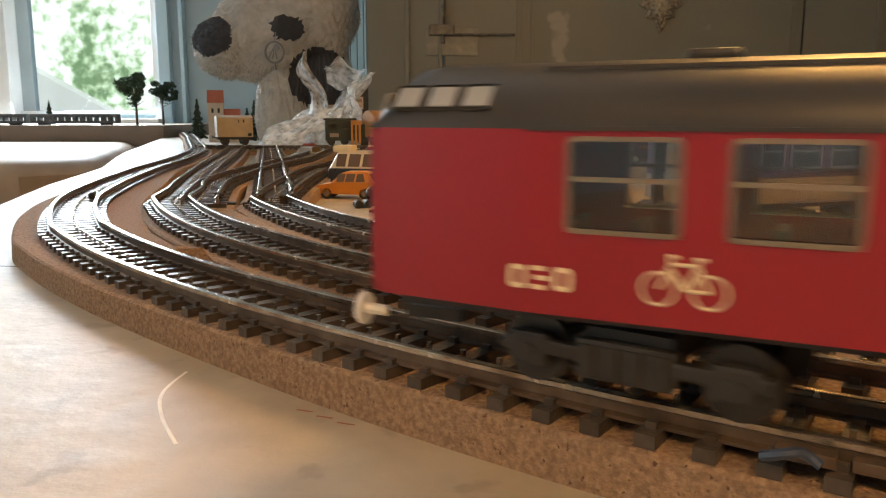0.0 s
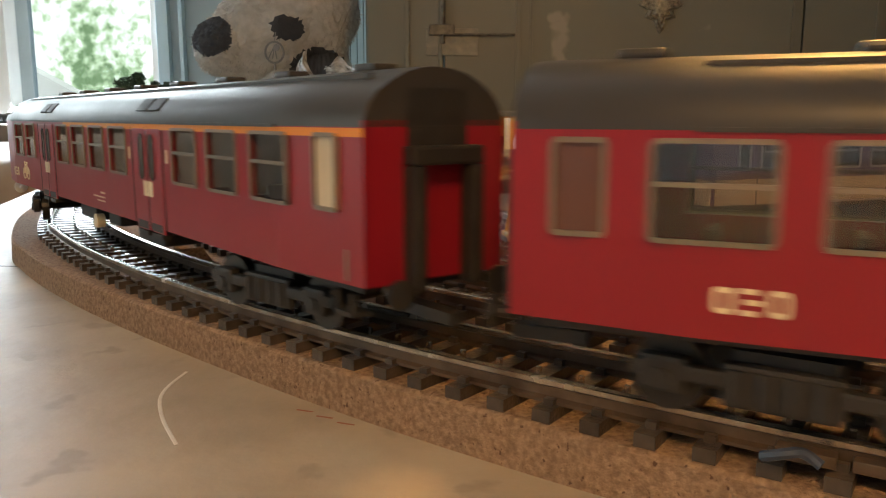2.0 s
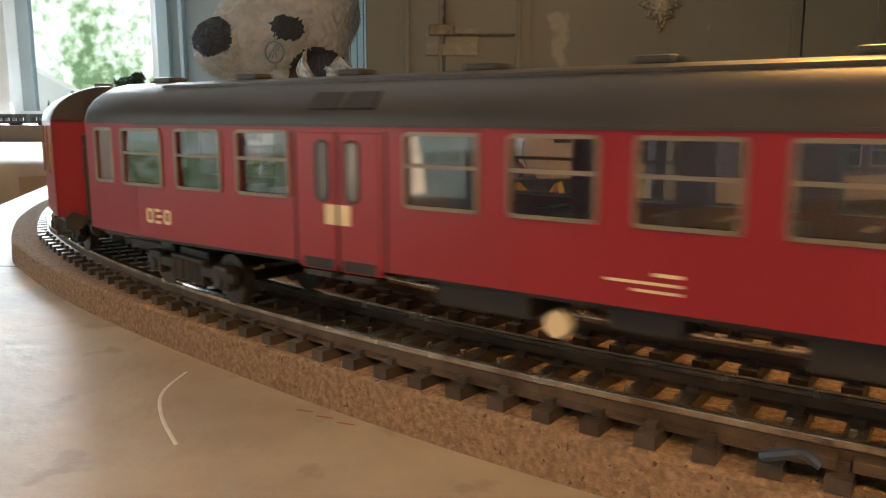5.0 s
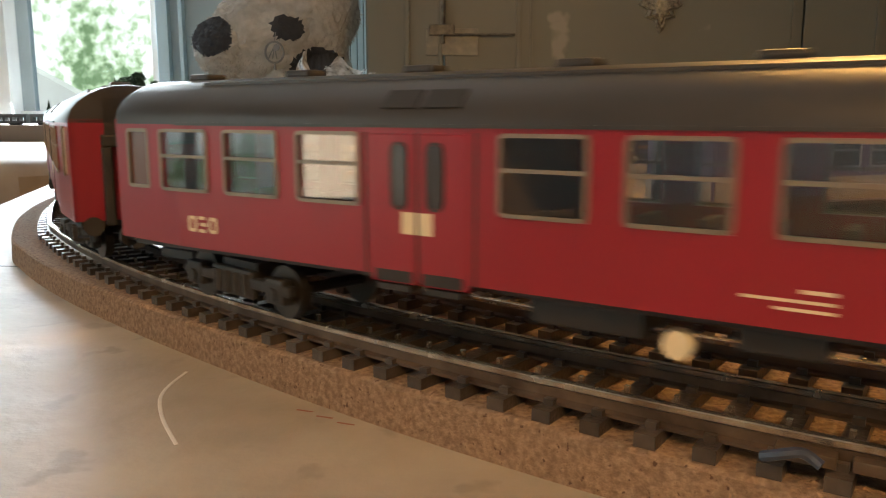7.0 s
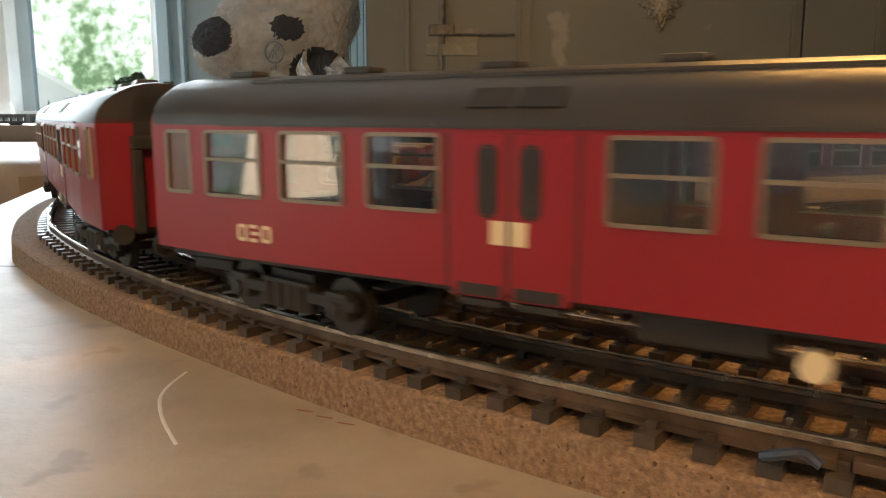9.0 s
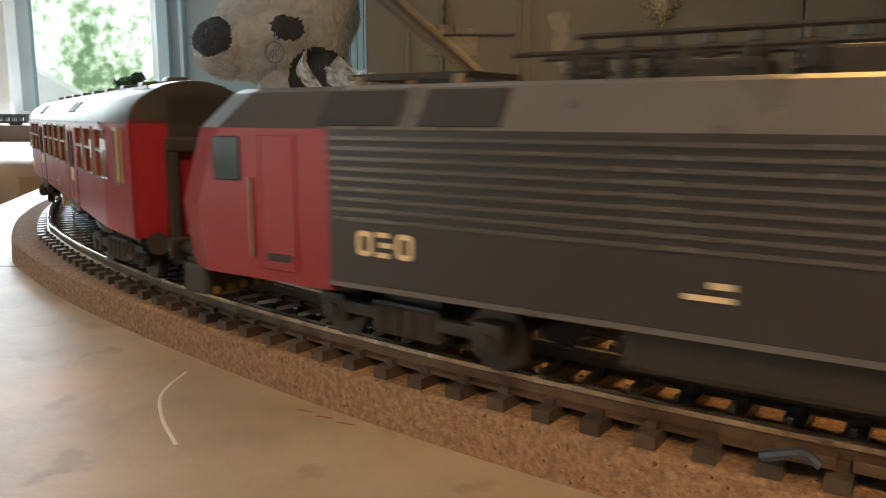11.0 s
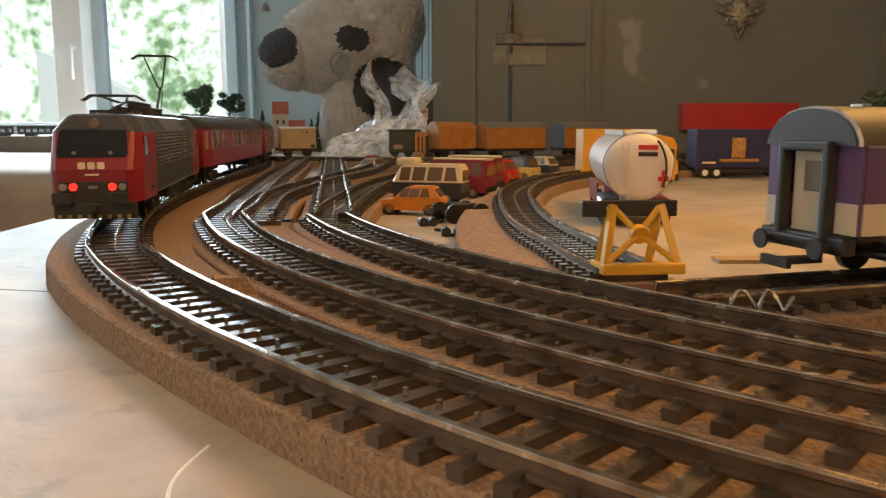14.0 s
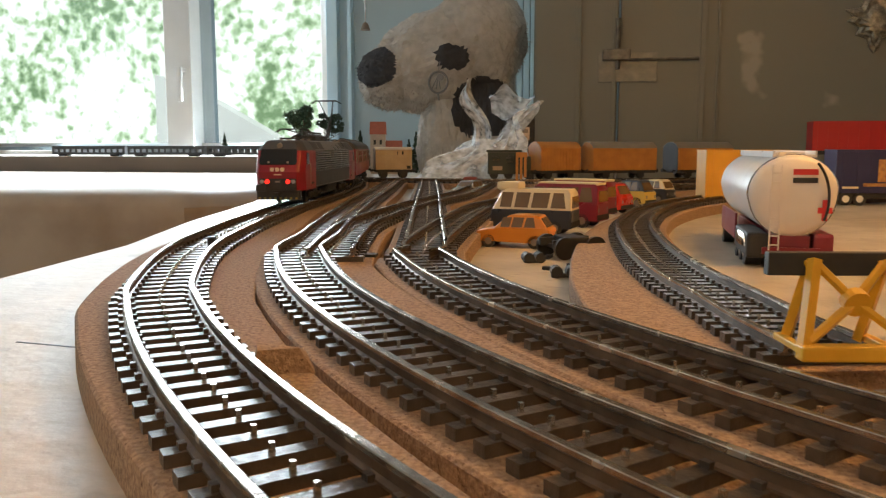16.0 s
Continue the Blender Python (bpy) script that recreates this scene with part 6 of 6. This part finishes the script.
def plush_cow():
    """One plain mesh: a large plush animal leaning by the wall."""
    fur = mat("plush_white", (0.50, 0.48, 0.45), 0.95, 0, (0.38, 0.36, 0.33), 60, 0.7, 1.0, 500)
    dark = mat("plush_black", (0.055, 0.058, 0.068), 0.95, 0, (0.04, 0.042, 0.05), 60, 0.7, 1.0, 500)
    bm = bmesh.new()

    def blob(c, r, rot=0.0, seed=0.0, rough=0.004):
        s = bmesh.ops.create_icosphere(bm, subdivisions=5, radius=1.0)
        m = pose(*c, 0, rot, 0) @ Matrix.Diagonal((*r, 1))
        for v in s["verts"]:
            q = v.co.copy()
            v.co = m @ v.co
            v.co += (m.to_3x3() @ q).normalized() * (noise.noise(v.co * 26 + Vector((seed, 0, 0))) * rough * 2 + noise.noise(v.co * 160) * rough * 0.8 + noise.noise(v.co * 420) * rough * 0.55)
        return s["verts"]
    blob((-0.342, 1.60, 0.215), (0.122, 0.085, 0.092), -20, 1)
    blob((-0.412, 1.585, 0.190), (0.072, 0.070, 0.062), -28, 2)
    blob((-0.262, 1.625, 0.255), (0.095, 0.09, 0.105), 0, 3)
    blob((-0.31, 1.61, 0.07), (0.062, 0.06, 0.16), 0, 4)
    blob((-0.245, 1.64, 0.10), (0.062, 0.07, 0.19), 0, 5)
    blob((-0.29, 1.66, 0.05), (0.09, 0.06, 0.11), 0, 6)
    patches = (((-0.438, 1.50, 0.200), 0.037), ((-0.292, 1.52, 0.214), 0.024), ((-0.240, 1.56, 0.125), 0.056))
    for f in bm.faces:
        c = f.calc_center_median()
        for p, r in patches:
            d = math.hypot((c.x - p[0]) / (1.25 if p[0] < -0.25 else 1), (c.z - p[2]))
            if d < r * (1 + 0.12 * noise.noise(c * 40)) and c.y < 1.62:
                f.material_index = 1
    # long pile: thin tufts over the coat
    rnd = random.Random(11)
    faces = list(bm.faces)
    for f in rnd.sample(faces, 14000):
        c = f.calc_center_median()
        nrm = f.normal.copy()
        if nrm.length < 0.5 or c.z < 0.03:
            continue
        t = nrm.orthogonal().normalized()
        tip = c + nrm * rnd.uniform(0.002, 0.006) + Vector((rnd.gauss(0, 0.002), rnd.gauss(0, 0.002), -0.003))
        g = bm.faces.new([bm.verts.new(c - t * 0.0011), bm.verts.new(c + t * 0.0011), bm.verts.new(tip)])
        g.material_index = f.material_index
    me = bpy.data.meshes.new("plush_toy")
    bm.to_mesh(me)
    bm.free()
    me.materials.append(fur)
    me.materials.append(dark)
    tagged(new("plush_toy", me), "large white plush animal with black patches", "plush toy")


plush_cow()


def hanging_tag():
    bm = bmesh.new()
    c = Vector((-0.312, 1.505, 0.168))
    for k in range(20):
        a, b = k * math.tau / 20, (k + 1) * math.tau / 20
        rod(bm, c + Vector((0.017 * math.cos(a), 0, 0.019 * math.sin(a))), c + Vector((0.017 * math.cos(b), 0, 0.019 * math.sin(b))), 0.0022, 6)
    rod(bm, c + Vector((0.004, -0.002, 0.009)), c + Vector((0.004, 0.002, 0.009)), 0.006, 12)
    rod(bm, c + Vector((0, 0, -0.02)), c + Vector((0.001, 0, -0.032)), 0.002, 6)
    for k in range(3):
        rod(bm, c + Vector((-0.012 + 0.008 * k, 0, -0.012)), c + Vector((0.0, 0, 0.012)), 0.001, 5)
    rod(bm, c + Vector((0, 0, 0.019)), c + Vector((0.003, 0.02, 0.06)), 0.0008, 5)
    tagged(part("ring_tag", bm, mat("tag_grey", (0.25, 0.25, 0.26), 0.35, 0.4, None, 100)), "grey ring tag hanging on the plush animal", "tag")


hanging_tag()

# pale blue boarded wall beside the cupboard
panel = thing("wall_panelling", "pale blue vertical boarded wall panel", "panelling", kind="structure")
PALEBLUE = mat("pale_blue_paint", (0.46, 0.62, 0.70), 0.5, 0, (0.40, 0.55, 0.63), 8, 0.6, 0.1)
for k in range(10):
    x = -0.338 + k * 0.020
    part("board", boxes((x, 2.455, -0.02, x + 0.0185, 2.478, 1.7), bevel=0.003), PALEBLUE, panel)
part("backing_board", boxes((-0.34, 2.478, -0.02, 0.0, 2.499, 1.7)), PALEBLUE, panel)
# upright trim between window and plush animal
for x, w in ((-0.868, 0.035), (-0.80, 0.012)):
    slab("trim", x, 2.47, -0.02, x + w, 2.5, 1.7, PALEBLUE, "blue-grey upright window trim", "trim", 0.002)
bm = bmesh.new()
rod(bm, (-0.445, 1.5, 0.262), (-0.445, 1.5, 1.752), 0.0008, 5)
rod(bm, (-0.445, 1.5, 0.262), (-0.445, 1.5, 0.275), 0.009, 10, 0.004)
tagged(part("pendant", bm, M_FRAME), "small pendant on a thin cord", "pendant")


# ---- small clutter ----
def clutter():
    rnd = random.Random(5)
    for k, (x, y, a, n) in enumerate(((-0.0455, 0.447, 20, 9), (-0.036, 0.425, -30, 8), (-0.030, 0.408, 10, 10), (-0.022, 0.392, 60, 7), (-0.0135, 0.384, -10, 9), (-0.040, 0.462, 80, 8), (-0.008, 0.372, 5, 10), (-0.025, 0.44, 40, 12))):
        bm = bmesh.new()
        box(bm, -n / 2 * MM, -1.4 * MM, 0, n / 2 * MM, 1.4 * MM, 1.6 * MM, 0.0004)
        if k % 2 == 0:
            rod(bm, (-n * 0.3 * MM, -3 * MM, 2.4 * MM), (-n * 0.3 * MM, 3 * MM, 2.4 * MM), 2.4 * MM, 10)
            rod(bm, (n * 0.3 * MM, -3 * MM, 2.4 * MM), (n * 0.3 * MM, 3 * MM, 2.4 * MM), 2.4 * MM, 10)
        tagged(part("black_spare_part", bm, M_BLACK), "small black plastic wagon part lying loose", "spare part", "loose parts").matrix_basis = pose(x, y, 0, 0, 0, a)
    # spare bogie by the orange car
    b = thing("spare_bogie", "loose black bogie lying beside the toy cars", "spare part", "loose parts", m=pose(-0.030, 0.470, 0, 0, 0, 30))
    part("frame", mm_boxes((-13, -8, 5, 13, -6, 9), (-13, 6, 5, 13, 8, 9), (-5, -8, 6, 5, 8, 10), bevel=0.5), M_BLACK, b)
    for x in (-8, 8):
        hang("wheelset", WHEELSET, b, pose(x * MM, 0, 0))
    # cork scrap between the first two tracks
    bm = bmesh.new()
    loft(bm, [[(-6 * MM, -3 * MM, 0), (6 * MM, -3 * MM, 0), (6 * MM, 3 * MM, 0), (-6 * MM, 3 * MM, 0)], [(-5 * MM, -2 * MM, 5 * MM), (3 * MM, -2 * MM, 5 * MM), (4 * MM, 2 * MM, 4 * MM), (-5 * MM, 2 * MM, 5.6 * MM)]])
    tagged(part("cork_scrap", bm, M_CORK), "small brown cork scrap between the tracks", "scrap").matrix_basis = pose(-0.076, 0.236, 0.0074, 0, 0, 25)
    # wires
    blue = mat("blue_wire", (0.05, 0.07, 0.12), 0.4, 0, None, 200)

    def wire(points, r, m, label):
        tagged(part("wire", tube(points, r), m, None, "", True), label, "wire")
    wire([(0.0385 + 0.00022 * k, 0.0900 - 0.0008 * math.sin(k * 0.2) - 0.00012 * k, 0.0110 + 0.0014 * math.sin(k * math.pi / 27)) for k in range(28)], 0.0007, blue, "short dark blue wire at a rail joint")
    wire([(0.046 + 0.0004 * k, 0.2165 + 0.001 * math.sin(k / 3), 0.010 + 0.0045 * abs(math.sin(k * 0.207))) for k in range(36)], 0.0005, M_RAIL, "bent bare wire at the siding's end")
    # rail joiners
    for x, y in ((0.0445, 0.0915), (0.052, 0.0872)):
        tagged(part("rail_joiner", mm_boxes((-3.5, -1.3, -3.2, 3.5, 1.3, -1.6), bevel=0.2), M_RAIL_SIDE), "metal rail joiner on the main track", "rail joiner").matrix_basis = pose(x, y, RAIL, 0, 0, -32)
    tagged(part("wood_strip", mm_boxes((-12, -5, 0, 12, 5, 1.6), bevel=0.2), mat("strip_wood", (0.5, 0.34, 0.16), 0.6, 0, None, 90)), "thin wooden strip by the siding", "wood strip").matrix_basis = pose(0.088, 0.345, 0, 0, 0, 3)
    # point motors' levers
    for x, y, a in ((-0.178, 0.405, 10), (-0.112, 0.40, 5)):
        t = thing("point_lever", "small black turnout lever beside the rails", "lever", "point levers", m=pose(x, y, 0.0073, 0, 0, a))
        part("plate", mm_boxes((-7, -3, 0, 7, 3, 1.2), bevel=0.2), M_BLACK, t)
        part("knob", mm_boxes((-3.5, -1.4, 1, -0.5, 1.4, 6), bevel=0.4), M_BLACK, t)
    # scratches on the board
    pale = mat("scratch_white", (0.85, 0.82, 0.76), 0.5, 0, None, 200)
    pts = [(-0.0524, 0.1553), (-0.0531, 0.1471), (-0.0524, 0.1399), (-0.0483, 0.1296), (-0.0424, 0.1189)]
    bm = bmesh.new()
    ln = Line(pts)
    sweep(bm, ln, 0, ln.length, 0, [(-0.35, 0), (0.35, 0), (0.2, 0.06), (-0.2, 0.06)], 0.0, 0.002)
    tagged(part("scratch", bm, pale), "pale curved scratch in the board's paint", "scratch", kind="structure")
    bm = bmesh.new()
    ln = Line([(-0.1669, 0.2721), (-0.1457, 0.27)])
    sweep(bm, ln, 0, ln.length, 0, [(-0.5, 0), (0.5, 0), (0.4, 0.08), (-0.4, 0.08)], 0.0, 0.01)
    tagged(part("board_seam", bm, M_BLACK), "dark open seam between two layout boards", "seam", kind="structure")
    rusty = mat("red_scuff", (0.35, 0.12, 0.07), 0.6, 0, None, 300)
    for x, y in ((-0.0245, 0.1335), (-0.0205, 0.1305), (-0.0165, 0.1275)):
        tagged(part("scuff", mm_boxes((-1.6, -0.2, 0, 1.6, 0.2, 0.06)), rusty), "thin reddish scuff on the board", "scuff", "board scuffs", "structure").matrix_basis = pose(x, y, 0, 0, 0, -20)


clutter()


def floor_lamp():
    """The lit shade that the coach windows mirror from the dark side of the room."""
    top = thing("floor_lamp", "lit floor lamp with pale fabric shade on a thin stem", "lamp", m=pose(-1.75, -0.30, -0.74))
    bm = bmesh.new()
    rod(bm, (0, 0, 0), (0, 0, 0.02), 0.13, 24, 0.12)
    part("base", bm, M_BLACK, top, "", True)
    bm = bmesh.new()
    rod(bm, (0, 0, 0.02), (0, 0, 0.62), 0.009, 10)
    rod(bm, (0, 0, 0.54), (0, 0, 0.60), 0.03, 14, 0.012)
    part("stem", bm, M_WHITE, top, "pale turned stem")
    bm = bmesh.new()
    ring = [(math.cos(k * math.tau / 28), math.sin(k * math.tau / 28)) for k in range(28)]
    loft(bm, [[(x * r, y * r, z) for x, y in ring] for r, z in ((0.115, 0.61), (0.09, 0.76), (0.087, 0.76), (0.112, 0.61))], cap=False)
    part("shade", bm, glow("lit_shade", (1.0, 0.80, 0.58), 5.0), top, "glowing pale fabric shade", True)


floor_lamp()


motions()
